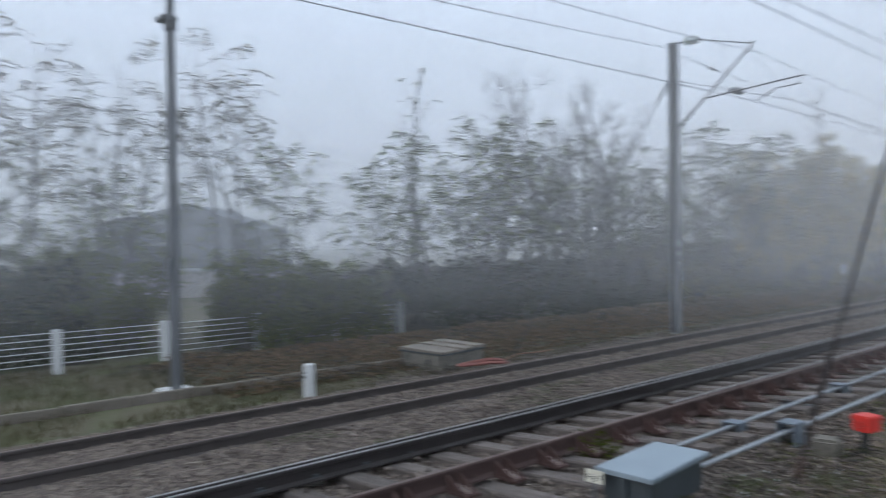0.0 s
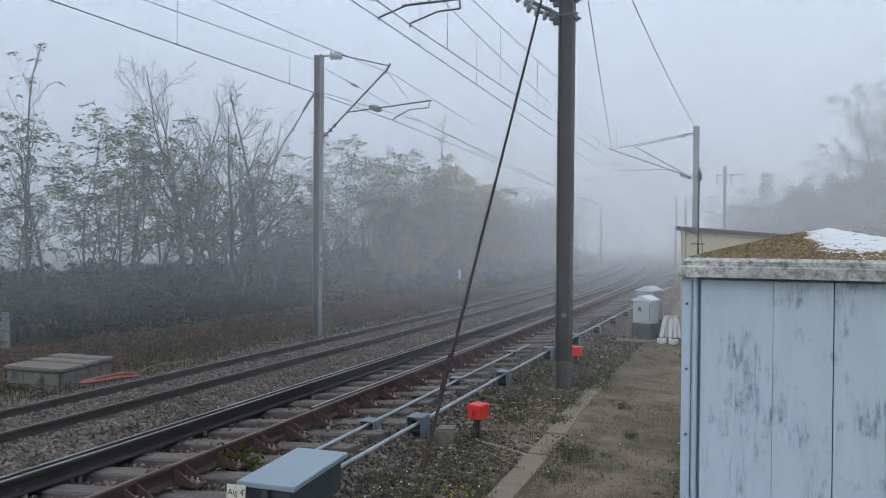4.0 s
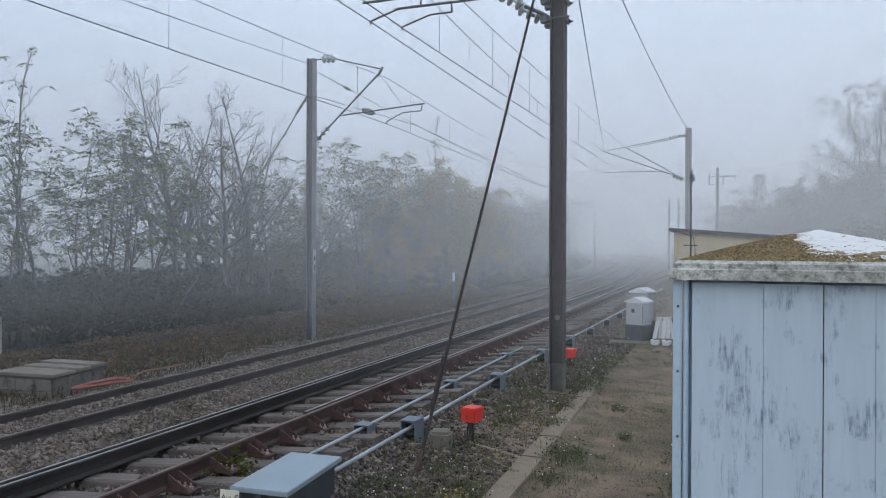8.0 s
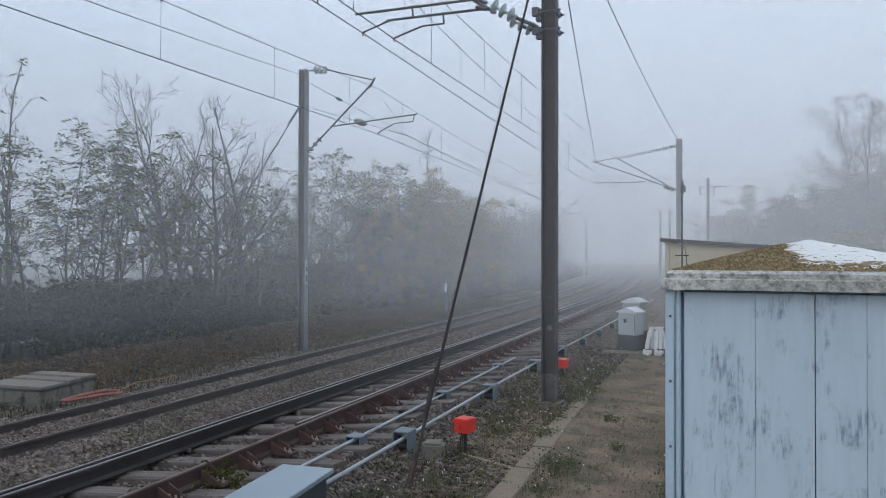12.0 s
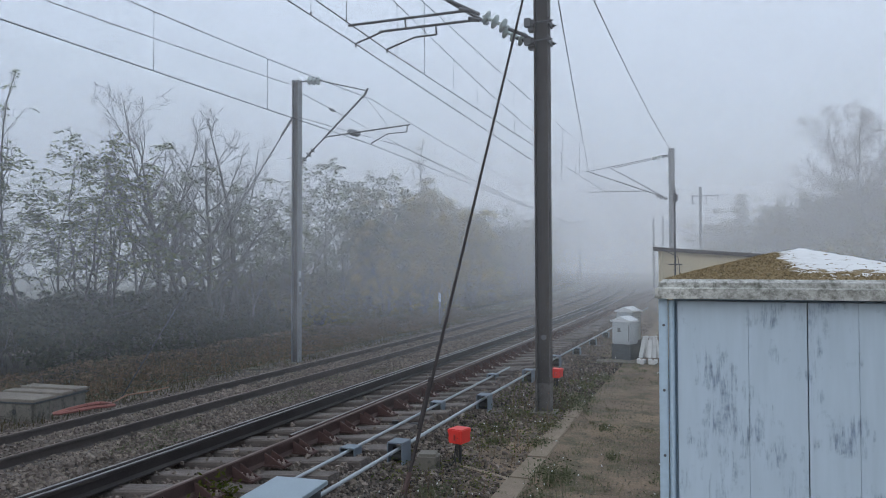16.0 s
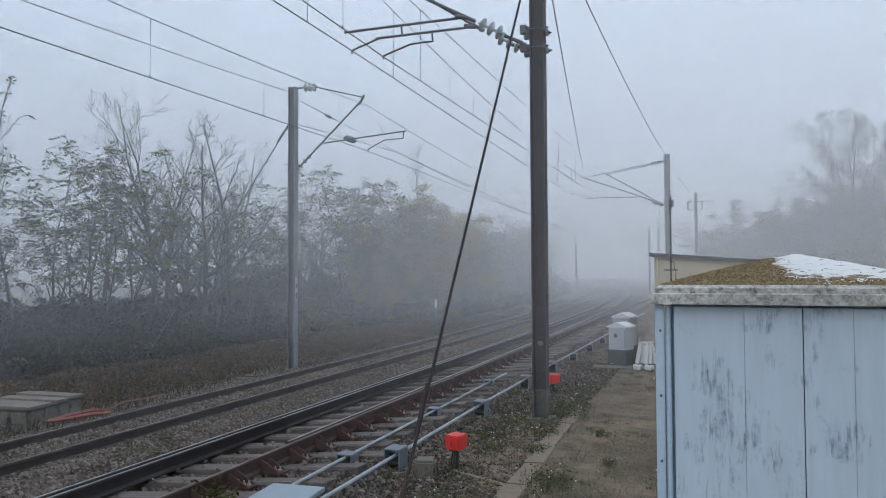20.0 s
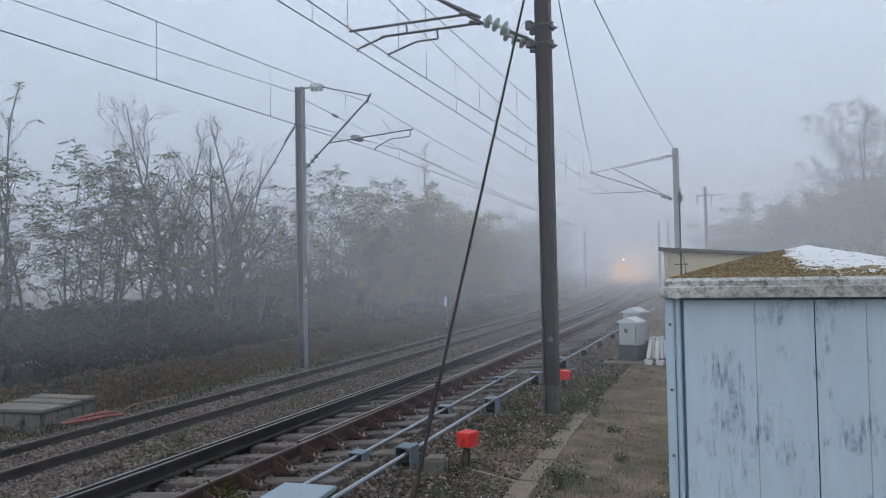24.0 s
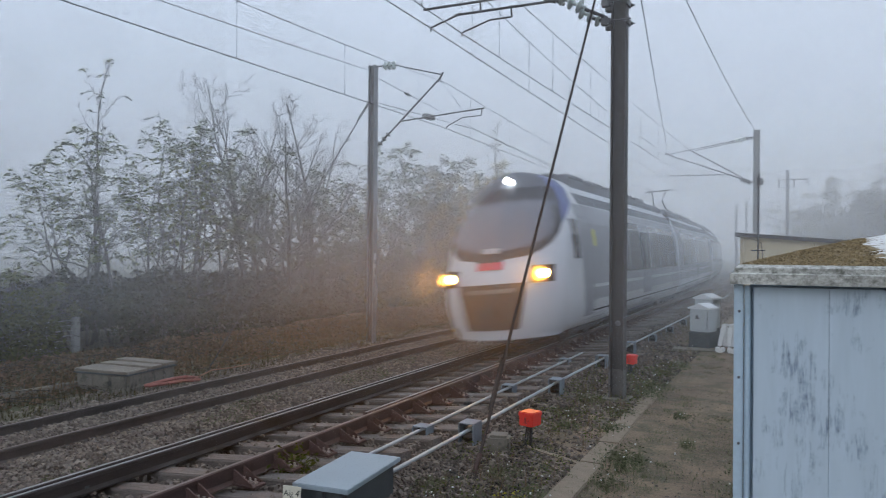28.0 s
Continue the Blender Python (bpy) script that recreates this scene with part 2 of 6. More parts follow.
LEAF_BROWN = leaf_mat("leaves_brown", (0.12, 0.085, 0.05), (0.075, 0.075, 0.04))
LEAF_RED = leaf_mat("leaves_reddish", (0.15, 0.07, 0.05), (0.1, 0.075, 0.055))
LEAF_BRAMBLE = leaf_mat("leaves_bramble", (0.018, 0.026, 0.011), (0.038, 0.042, 0.017), 0.2)
LEAF_WITHERED = leaf_mat("leaves_withered", (0.21, 0.14, 0.095), (0.075, 0.068, 0.038))
GRASS_MAT = leaf_mat("grass_blades", (0.085, 0.066, 0.032), (0.045, 0.045, 0.018))
DRY_MAT = leaf_mat("dry_stalks", (0.19, 0.12, 0.07), (0.1, 0.075, 0.04))
WEED_MAT = leaf_mat("weed_blades", (0.19, 0.185, 0.115), (0.1, 0.115, 0.06))
WEED_LEAF = leaf_mat("weed_leaves", (0.065, 0.08, 0.045), (0.14, 0.145, 0.09))
FLOWER_YELLOW = leaf_mat("flowers_yellow", (0.4, 0.36, 0.04), (0.2, 0.22, 0.04))
MOSS_MAT = leaf_mat("moss_green", (0.07, 0.1, 0.03), (0.12, 0.12, 0.04))


def stained(name, base, stain, masks, share=1.0, rough=0.6, bump=0.1, stretch=(1, 1, 1), edge_x=None, grain_by=26):
    """A base material over which a second colour lies where all the noise masks agree; masks: scale, stretch, lower and upper bound.
    edge_x: the stain also covers all that lies before this x, with a ragged border."""
    m = mat(name, base, rough, 0, 1.5, 0.08, bump, 24, stretch=stretch)
    n, l = m.node_tree.nodes, m.node_tree.links
    p = n["Principled BSDF"]
    under = p.inputs["Base Color"].links[0].from_socket
    tc = n.new("ShaderNodeTexCoord")
    fac = None
    for scale, st, lo, hi in masks:
        mp, t, r = n.new("ShaderNodeMapping"), n.new("ShaderNodeTexNoise"), n.new("ShaderNodeMapRange")
        mp.inputs["Scale"].default_value = st
        t.inputs["Scale"].default_value, t.inputs["Detail"].default_value, t.inputs["Roughness"].default_value = scale, 7, 0.62
        r.inputs["From Min"].default_value, r.inputs["From Max"].default_value = lo, hi
        l.new(tc.outputs["Object"], mp.inputs[0])
        l.new(mp.outputs[0], t.inputs["Vector"])
        l.new(t.outputs[0], r.inputs[0])
        if fac is None:
            fac = r.outputs[0]
        else:
            x = n.new("ShaderNodeMath")
            x.operation = "MULTIPLY"
            l.new(fac, x.inputs[0])
            l.new(r.outputs[0], x.inputs[1])
            fac = x.outputs[0]
    if edge_x is not None:
        sep, t, q, r, x = n.new("ShaderNodeSeparateXYZ"), n.new("ShaderNodeTexNoise"), n.new("ShaderNodeMath"), n.new("ShaderNodeMapRange"), n.new("ShaderNodeMath")
        t.inputs["Scale"].default_value, t.inputs["Detail"].default_value, t.inputs["Roughness"].default_value = 9, 8, 0.7
        l.new(tc.outputs["Object"], sep.inputs[0])
        l.new(tc.outputs["Object"], t.inputs["Vector"])
        q.operation = "MULTIPLY_ADD"
        q.inputs[1].default_value = -0.55
        l.new(t.outputs[0], q.inputs[0])
        slope = n.new("ShaderNodeMath")
        slope.operation = "MULTIPLY_ADD"
        slope.inputs[1].default_value = 0.52
        l.new(sep.outputs["Z"], slope.inputs[0])
        l.new(sep.outputs["X"], slope.inputs[2])
        l.new(slope.outputs[0], q.inputs[2])
        r.inputs["From Min"].default_value, r.inputs["From Max"].default_value = edge_x - 0.25, edge_x - 0.3
        l.new(q.outputs[0], r.inputs[0])
        x.operation = "MAXIMUM"
        l.new(fac, x.inputs[0])
        l.new(r.outputs[0], x.inputs[1])
        # a ragged strip of growth along the lower edge too
        q2, r2, x2 = n.new("ShaderNodeMath"), n.new("ShaderNodeMapRange"), n.new("ShaderNodeMath")
        q2.operation, x2.operation = "MULTIPLY_ADD", "MAXIMUM"
        q2.inputs[1].default_value = -0.3
        l.new(t.outputs[0], q2.inputs[0])
        l.new(sep.outputs["Z"], q2.inputs[2])
        r2.inputs["From Min"].default_value, r2.inputs["From Max"].default_value = 2.078 - 0.15, 2.068 - 0.15
        l.new(q2.outputs[0], r2.inputs[0])
        l.new(x.outputs[0], x2.inputs[0])
        l.new(r2.outputs[0], x2.inputs[1])
        fac = x2.outputs[0]
    k, mx, grain, gr, sc = n.new("ShaderNodeMath"), n.new("ShaderNodeMix"), n.new("ShaderNodeTexNoise"), n.new("ShaderNodeMapRange"), n.new("ShaderNodeVectorMath")
    k.operation, sc.operation = "MULTIPLY", "SCALE"
    k.inputs[1].default_value = share
    grain.inputs["Scale"].default_value, grain.inputs["Detail"].default_value = grain_by, 6
    gr.inputs["From Min"].default_value, gr.inputs["From Max"].default_value = 0.3, 0.7
    gr.inputs["To Min"].default_value, gr.inputs["To Max"].default_value = 0.55, 1.45
    l.new(tc.outputs["Object"], grain.inputs["Vector"])
    l.new(grain.outputs[0], gr.inputs[0])
    sc.inputs[0].default_value = stain
    l.new(gr.outputs[0], sc.inputs["Scale"])
    mx.data_type = "RGBA"
    l.new(fac, k.inputs[0])
    l.new(k.outputs[0], mx.inputs[0])
    l.new(under, mx.inputs[6])
    l.new(sc.outputs[0], mx.inputs[7])
    l.new(mx.outputs[2], p.inputs["Base Color"])
    return m


PALE_BLUE = stained("painted_pale_blue", (0.405, 0.485, 0.548), (0.13, 0.17, 0.23), [(4.6, (1, 1, 0.9), 0.51, 0.62), (1.0, (46, 46, 7.0), 0.46, 0.64)], 0.9, 0.55, 0.1, (1, 1, 0.12))
ROOF_STAINED = stained("roof_white_and_moss", (0.6, 0.59, 0.57), (0.165, 0.115, 0.05), [(16, (1, 1, 1), 0.61, 0.65)], 1.0, 0.9, 0.4, (1, 1, 1), 1.54, 55)
MOSS_CLUMP = mat("moss_clumps", (0.2, 0.148, 0.078), 0.97, 0, 9, 0.4, 0.2, 60, random_by=0.55)


# ---- mesh helpers ----
class Shape:
    """Collects vertices and faces of one part."""

    def __init__(self):
        self.v, self.f = [], []

    def box(self, x0, y0, z0, x1, y1, z1, c=0.0):
        """A box; c: how far its edges are cut off."""
        if c:
            bm = bmesh.new()
            bmesh.ops.create_cube(bm, size=1)
            for v in bm.verts:
                v.co = Vector(((x0 + x1) / 2 + v.co.x * (x1 - x0), (y0 + y1) / 2 + v.co.y * (y1 - y0), (z0 + z1) / 2 + v.co.z * (z1 - z0)))
            bmesh.ops.bevel(bm, geom=bm.edges[:], offset=c, segments=2, affect="EDGES")
            b = len(self.v)
            bm.verts.index_update()
            self.v += [tuple(v.co) for v in bm.verts]
            self.f += [tuple(b + v.index for v in f.verts) for f in bm.faces]
            bm.free()
            return self
        b = len(self.v)
        self.v += [(x0, y0, z0), (x1, y0, z0), (x1, y1, z0), (x0, y1, z0), (x0, y0, z1), (x1, y0, z1), (x1, y1, z1), (x0, y1, z1)]
        self.f += [tuple(b + i for i in q) for q in ((0, 3, 2, 1), (4, 5, 6, 7), (0, 1, 5, 4), (1, 2, 6, 5), (2, 3, 7, 6), (3, 0, 4, 7))]
        return self

    def tube(self, a, c, r0, r1=None, n=8, caps=True):
        a, c = Vector(a), Vector(c)
        r1 = r0 if r1 is None else r1
        q = (c - a).to_track_quat("Z", "Y")
        b = len(self.v)
        for p, r in ((a, r0), (c, r1)):
            for i in range(n):
                w = 2 * math.pi * i / n
                self.v.append(tuple(p + q @ Vector((r * math.cos(w), r * math.sin(w), 0))))
        self.f += [(b + i, b + (i + 1) % n, b + n + (i + 1) % n, b + n + i) for i in range(n)]
        if caps:
            self.f += [tuple(b + i for i in reversed(range(n))), tuple(b + n + i for i in range(n))]
        return self

    def path(self, pts, r, n=6):
        for a, c in zip(pts, pts[1:]):
            self.tube(a, c, r, r, n)
        return self

    def lathe(self, centre, axis, prof, n=12):
        """A turned body: prof holds (distance along the axis, radius)."""
        q = Vector(axis).normalized().to_track_quat("Z", "Y")
        b = len(self.v)
        for d, r in prof:
            for i in range(n):
                w = 2 * math.pi * i / n
                self.v.append(tuple(Vector(centre) + q @ Vector((r * math.cos(w), r * math.sin(w), d))))
        for k in range(len(prof) - 1):
            for i in range(n):
                self.f.append((b + k * n + i, b + k * n + (i + 1) % n, b + (k + 1) * n + (i + 1) % n, b + (k + 1) * n + i))
        self.f += [tuple(b + i for i in reversed(range(n))), tuple(b + (len(prof) - 1) * n + i for i in range(n))]
        return self

    def extrude(self, outline, a, c):
        """An outline in x and z drawn from y = a to y = c."""
        b, n = len(self.v), len(outline)
        for y in (a, c):
            self.v += [(x, y, z) for x, z in outline]
        self.f += [(b + i, b + (i + 1) % n, b + n + (i + 1) % n, b + n + i) for i in range(n)]
        self.f += [tuple(b + i for i in reversed(range(n))), tuple(b + n + i for i in range(n))]
        return self

    def quad(self, *p):
        b = len(self.v)
        self.v += [tuple(q) for q in p]
        self.f.append(tuple(range(b, b + len(p))))
        return self

    def mesh(self, name, material, smooth=False):
        me = bpy.data.meshes.new(name)
        me.from_pydata(self.v, [], self.f)
        me.materials.append(material)
        if smooth:
            me.shade_smooth()
        return me


def part(name, shape, material, parent=None, label="", m=None, smooth=False, kind=""):
    me = shape.mesh(name, material, smooth) if isinstance(shape, Shape) else shape
    ob = new(name, me)
    ob.parent = parent
    if m is not None:
        ob.matrix_basis = m
    return tagged(ob, label, kind=kind)


def thing(name, label, category, m=None, group="", kind=""):
    ob = new(name)
    ob.empty_display_size = 0.2
    if m is not None:
        ob.matrix_basis = m
    return tagged(ob, label, category, group, kind)


# ---- the plan of the railway ----
BEND, BEND_AT = 0.00073, 20.0
CAM_GROUND = -0.3


def bend(y):
    return -BEND * max(0.0, y - BEND_AT) ** 2


def on_line(u, y):
    """The place at lateral offset u from the straight, on the bent line at y."""
    s = math.atan(2 * BEND * max(0.0, y - BEND_AT))
    return u * math.cos(s) + bend(y), y + u * math.sin(s) * 0.0


PROFILE_U = [-400, -60, -26, -17, -14, -12.4, -11.6, -10.9, -9.95, -8.45, -6.4, -4.9, -4.1, -3.3, -2.2, 3, 60, 400]
PROFILE_Z = [-1.6, -1.3, -1.0, -0.85, -0.8, -0.8, -0.78, -0.66, -0.59, -0.48, -0.335, -0.195, -0.155, -0.29, -0.3, -0.3, -0.4, -0.6]


def ground_z(u):
    return float(np.interp(u, PROFILE_U, PROFILE_Z))


# ---- ground ----
def make_ground():
    us = sorted(set(PROFILE_U) | set(np.arange(-16, 3, 0.4).round(2)) | {-160, -100, -40, -33, -22, 6, 10, 16, 25, 100, 200})
    ys = [-120, -60, -30, -15, -8, -4] + list(np.arange(-2, 40, 0.5)) + list(np.arange(40, 120, 4)) + list(np.arange(120, 1000, 20)) + [1200]
    verts, faces, slot = [], [], []
    for y in ys:
        for u in us:
            lump = 0.05 * noise.noise(Vector((u * 0.6, y * 0.6, 3))) + 0.02 * noise.noise(Vector((u * 2.1, y * 2.1, 7))) if -40 < u < 30 else 0
            if -11 < u < -3.6:
                lump *= 0.3
            verts.append((u + bend(y), y, ground_z(u) + lump - (0.02 if -11 < u < -3.6 else 0) - (0.12 if -6.5 < u < -4.85 else 0.085 if -4.85 <= u < -3.95 else 0)))
    n = len(us)
    for j in range(len(ys) - 1):
        for i in range(n - 1):
            u, y = (us[i] + us[i + 1]) / 2, (ys[j] + ys[j + 1]) / 2
            faces.append((j * n + i, j * n + i + 1, (j + 1) * n + i + 1, (j + 1) * n + i))
            w = u + 0.25 * noise.noise(Vector((u, y * 0.8, 1)))
            slot.append(1 if (-12.2 if y > 8 else -11.2) < w < -3.3 else (2 if -3.3 <= w < 3 and y < 40 else 0))
    me = bpy.data.meshes.new("ground")
    me.from_pydata(verts, [], faces)
    for m in (SOIL, BALLAST_BED, DIRT):
        me.materials.append(m)
    me.polygons.foreach_set("material_index", slot)
    me.shade_smooth()
    tagged(new("ground", me), "brown earth with grey railway ballast and a trodden dirt path", "ground", kind="structure")


make_ground()


def stones(name, label, spots, size, material, parent=None, kind="stuff", category=""):
    """Many broken stones in one mesh; spots: x, y, z of each."""
    rng = np.random.default_rng(5)
    n = len(spots)
    cube = np.array([(x, y, z) for z in (-1, 1) for y in (-1, 1) for x in (-1, 1)], float)
    quads = np.array([(0, 2, 3, 1), (4, 5, 7, 6), (0, 1, 5, 4), (1, 3, 7, 5), (3, 2, 6, 7), (2, 0, 4, 6)])
    r = rng.uniform(size[0], size[1], (n, 1, 1))
    v = cube[None] * rng.uniform(0.45, 1.0, (n, 8, 1)) * rng.uniform(0.6, 1.15, (n, 1, 3)) * r
    a, b = rng.uniform(0, 6.28, n), rng.uniform(-0.9, 0.9, n)
    x = v[..., 0] * np.cos(a)[:, None] - v[..., 1] * np.sin(a)[:, None]
    y = v[..., 0] * np.sin(a)[:, None] + v[..., 1] * np.cos(a)[:, None]
    z = v[..., 2] * np.cos(b)[:, None] - x * np.sin(b)[:, None]
    x = x * np.cos(b)[:, None] + v[..., 2] * np.sin(b)[:, None]
    v = np.stack([x, y, z], -1) + np.asarray(spots)[:, None, :]
    f = quads[None] + (np.arange(n) * 8)[:, None, None]
    me = bpy.data.meshes.new(name)
    me.from_pydata(v.reshape(-1, 3).tolist(), [], f.reshape(-1, 4).tolist())
    me.materials.append(material)
    ob = new(name, me)
    ob.parent = parent
    return tagged(ob, label, category, kind=kind)


def make_ballast():
    rng = np.random.default_rng(3)
    pts = []
    for _ in range(135000):
        y = 1.0 + 60 * rng.random() ** 2.1
        u = rng.uniform(-12.4, -2.2)
        if u < -11.3 and (y < 8 or rng.random() < (-11.3 - u) * 0.7):
            continue
        if u > -3.3 and rng.random() < 0.55:
            continue
        heap = 0.05 * max(0, noise.noise(Vector((u * 1.5, y * 1.5, 0)))) if -8.3 < u < -6.6 or u < -10.1 else 0
        if -9.9 < u < -8.5:
            heap = 0.035
        if -6.4 < u < -4.0:
            heap = (-0.115 if u < -4.8 else -0.07) if rng.random() > 0.03 else -0.01
        pts.append((u + bend(y), y, ground_z(u) + heap + rng.uniform(-0.005, 0.028)))
    stones("ballast", "grey-brown broken stone ballast between the tracks", pts, (0.016, 0.038), BALLAST, category="ballast")


make_ballast()


def make_chippings():
    """Finer dark stone beside the rods, thinning out towards the edging."""
    rng = np.random.default_rng(9)
    pts = []
    for _ in range(26000):
        y, u = 3.6 + 16 * rng.random() ** 1.3, rng.uniform(-3.7, -2.1)
        if rng.random() < 0.25 + 0.75 * min(1.0, (-2.1 - u) / 0.9):
            pts.append((u, y, ground_z(u) + rng.uniform(-0.004, 0.012)))
    stones("chippings", "dark stone chippings strewn beside the signalling rods", pts, (0.008, 0.026), BALLAST, category="gravel")


make_chippings()


# ---- tracks ----
RAIL_OUT = [(-0.07, -0.17), (0.07, -0.17), (0.07, -0.155), (0.012, -0.135), (0.012, -0.045), (0.034, -0.035), (0.034, -0.006), (0.026, 0.0), (-0.026, 0.0), (-0.034, -0.006), (-0.034, -0.035), (-0.012, -0.045), (-0.012, -0.135), (-0.07, -0.155)]
TOP_OUT = [(-0.017, -0.002), (0.017, -0.002), (0.017, 0.003), (-0.017, 0.003)]


def swept(outline, line, ys):
    """An outline in x and z carried along a line that gives x and z for each y."""
    s, n = Shape(), len(outline)
    for y in ys:
        x0, z0 = line(y)
        s.v += [(x0 + x, y, z0 + z) for x, z in outline]
    for k in range(len(ys) - 1):
        s.f += [(k * n + i, k * n + (i + 1) % n, (k + 1) * n + (i + 1) % n, (k + 1) * n + i) for i in range(n)]
    s.f += [tuple(reversed(range(n))), tuple((len(ys) - 1) * n + i for i in range(n))]
    return s


def main_line(u, z):
    return lambda y: (u + bend(y), z)


def branch_line(u, z):
    return lambda y: (u + 0.0003 * max(0.0, y - 20) ** 2, z)


def span(a, b):
    ys = [a]
    while ys[-1] < b:
        ys.append(min(b, ys[-1] + (2.0 if ys[-1] < 80 else 10.0)))
    return ys


def rail(parent, line, a, b, side, top, label=""):
    r = part("rail", swept(RAIL_OUT, line, span(a, b)), side, parent, label)
    part("running_surface", swept(TOP_OUT, line, span(a, b)), top, r)
    return r


track_near = thing("track_near", "ballasted railway track with wooden sleepers and a set of points", "railway track", kind="structure")
rail(track_near, main_line(-6.4, -0.14), -40, 960, RAIL_SIDE, RAIL_TOP, "dark steel rail with a bright worn head")
rail(track_near, branch_line(-4.9, 0.0), -40, 160, RAIL_RUST, RAIL_DULL, "rusty brown rail held by heavy chairs")
rail(track_near, lambda y: (branch_line(-6.27, 0)(y)[0] - 0.055 * max(0.0, 1 - (y + 4) / 10) ** 0.5 if y < 6 else branch_line(-6.27, 0)(y)[0], -0.135 - 0.02 * max(0.0, 1 - (y + 4) / 12)), -4.0, 160, RAIL_SIDE, RAIL_TOP, "tapered switch blade beside the stock rail")
rail(track_near, main_line(-5.03, -0.015), 8.0, 960, RAIL_RUST, RAIL_TOP, "switch blade and curved closure rail")
track_far = thing("track_far", "ballasted railway track with dark rails half sunk in stones", "railway track", kind="structure")
rail(track_far, main_line(-8.45, -0.30), -40, 960, RAIL_WEATHERED, RAIL_DULL)
rail(track_far, main_line(-9.95, -0.40), -40, 960, RAIL_WEATHERED, RAIL_DULL)


def board(length, width, height, seed):
    """A hewn timber with worn, uneven edges."""
    rng = np.random.default_rng(seed)
    s = Shape()
    xs = np.linspace(-length / 2, length / 2, 5)
    ring = [(-width / 2, 0.0), (width / 2, 0.0), (width / 2, height * 0.88), (width / 2 * 0.85, height), (-width / 2 * 0.85, height), (-width / 2, height * 0.88)]
    for x in xs:
        s.v += [(x + rng.uniform(-0.01, 0.01), y + rng.uniform(-0.008, 0.008), z + rng.uniform(-0.006, 0.006)) for y, z in ring]
    for k in range(4):
        s.f += [(k * 6 + i, (k + 1) * 6 + i, (k + 1) * 6 + (i + 1) % 6, k * 6 + (i + 1) % 6) for i in range(6)]
    s.f += [tuple(range(6)), tuple(24 + i for i in reversed(range(6)))]
    return s


def lay_sleepers():
    rng = random.Random(4)
    long_ones = [board(3.3, 0.25, 0.15, i).mesh("sleeper", WOOD) for i in range(4)]
    short_ones = [board(2.6, 0.25, 0.15, i + 9).mesh("sleeper", WOOD) for i in range(4)]
    lean_near, lean_far = math.degrees(math.atan2(0.14, 1.5)), math.degrees(math.atan2(0.10, 1.5))
    y = -2.0
    while y < 88:
        u = -5.45 if y < 60 else -5.65
        part("sleeper", rng.choice(long_ones), WOOD, track_near, m=pose(u + (bend(y) + 0.0003 * max(0, y - 20) ** 2) / 2 + rng.uniform(-0.12, 0.12), y + rng.uniform(-0.03, 0.03), -0.215 - 0.15 - 0.14 * 0.37 + 0.005, 0, -lean_near, rng.uniform(-1.5, 1.5)))
        part("sleeper", rng.choice(short_ones), WOOD, track_far, m=pose(-9.2 + bend(y) + rng.uniform(-0.03, 0.03), y + 0.2, -0.35 - 0.17 - 0.14, 0, -lean_far, rng.uniform(-1, 1)))
        y += 0.6


def lay_chairs():
    """Heavy cast chairs that brace the brown rail on its outer side, each with three pale bolts."""
    c = Shape()
    c.box(-0.02, -0.085, -0.172, 0.3, 0.085, -0.145, 0.006)
    for y in (-0.075, 0.063):
        c.v += [(0.03, y, -0.145), (0.27, y, -0.145), (0.06, y, -0.03), (0.03, y, -0.02), (0.03, y + 0.014, -0.145), (0.27, y + 0.014, -0.145), (0.06, y + 0.014, -0.03), (0.03, y + 0.014, -0.02)]
        b = len(c.v) - 8
        c.f += [tuple(b + i for i in q) for q in ((0, 1, 2, 3), (7, 6, 5, 4), (0, 4, 5, 1), (1, 5, 6, 2), (2, 6, 7, 3), (3, 7, 4, 0))]
    chair_mesh = c.mesh("rail_chair", CHAIR)
    bolt_mesh = Shape().lathe((0, 0, 0), (0, 0, 1), [(0, 0.024), (0.02, 0.024), (0.022, 0.013), (0.05, 0.011)], 6).mesh("bolt", BOLT)
    inner = Shape().box(-0.2, -0.07, -0.165, -0.06, 0.07, -0.14, 0.006).box(-0.13, -0.03, -0.14, -0.07, 0.03, -0.11, 0.004).mesh("slide_plate", BOX_DARK)
    y = 2.4
    while y < 46:
        x, z = branch_line(-4.9, 0.0)(y)
        k = part("rail_chair", chair_mesh, CHAIR, track_near, m=pose(x + 0.04, y, 0))
        for bx, by in ((0.1, 0), (0.17, 0.0), (0.235, 0.0)):
            part("bolt", bolt_mesh, BOLT, k, m=pose(bx, by, -0.145))
        part("slide_plate", inner, BOX_DARK, track_near, m=pose(-6.2, y + 0.05, -0.14))
        y += 0.6


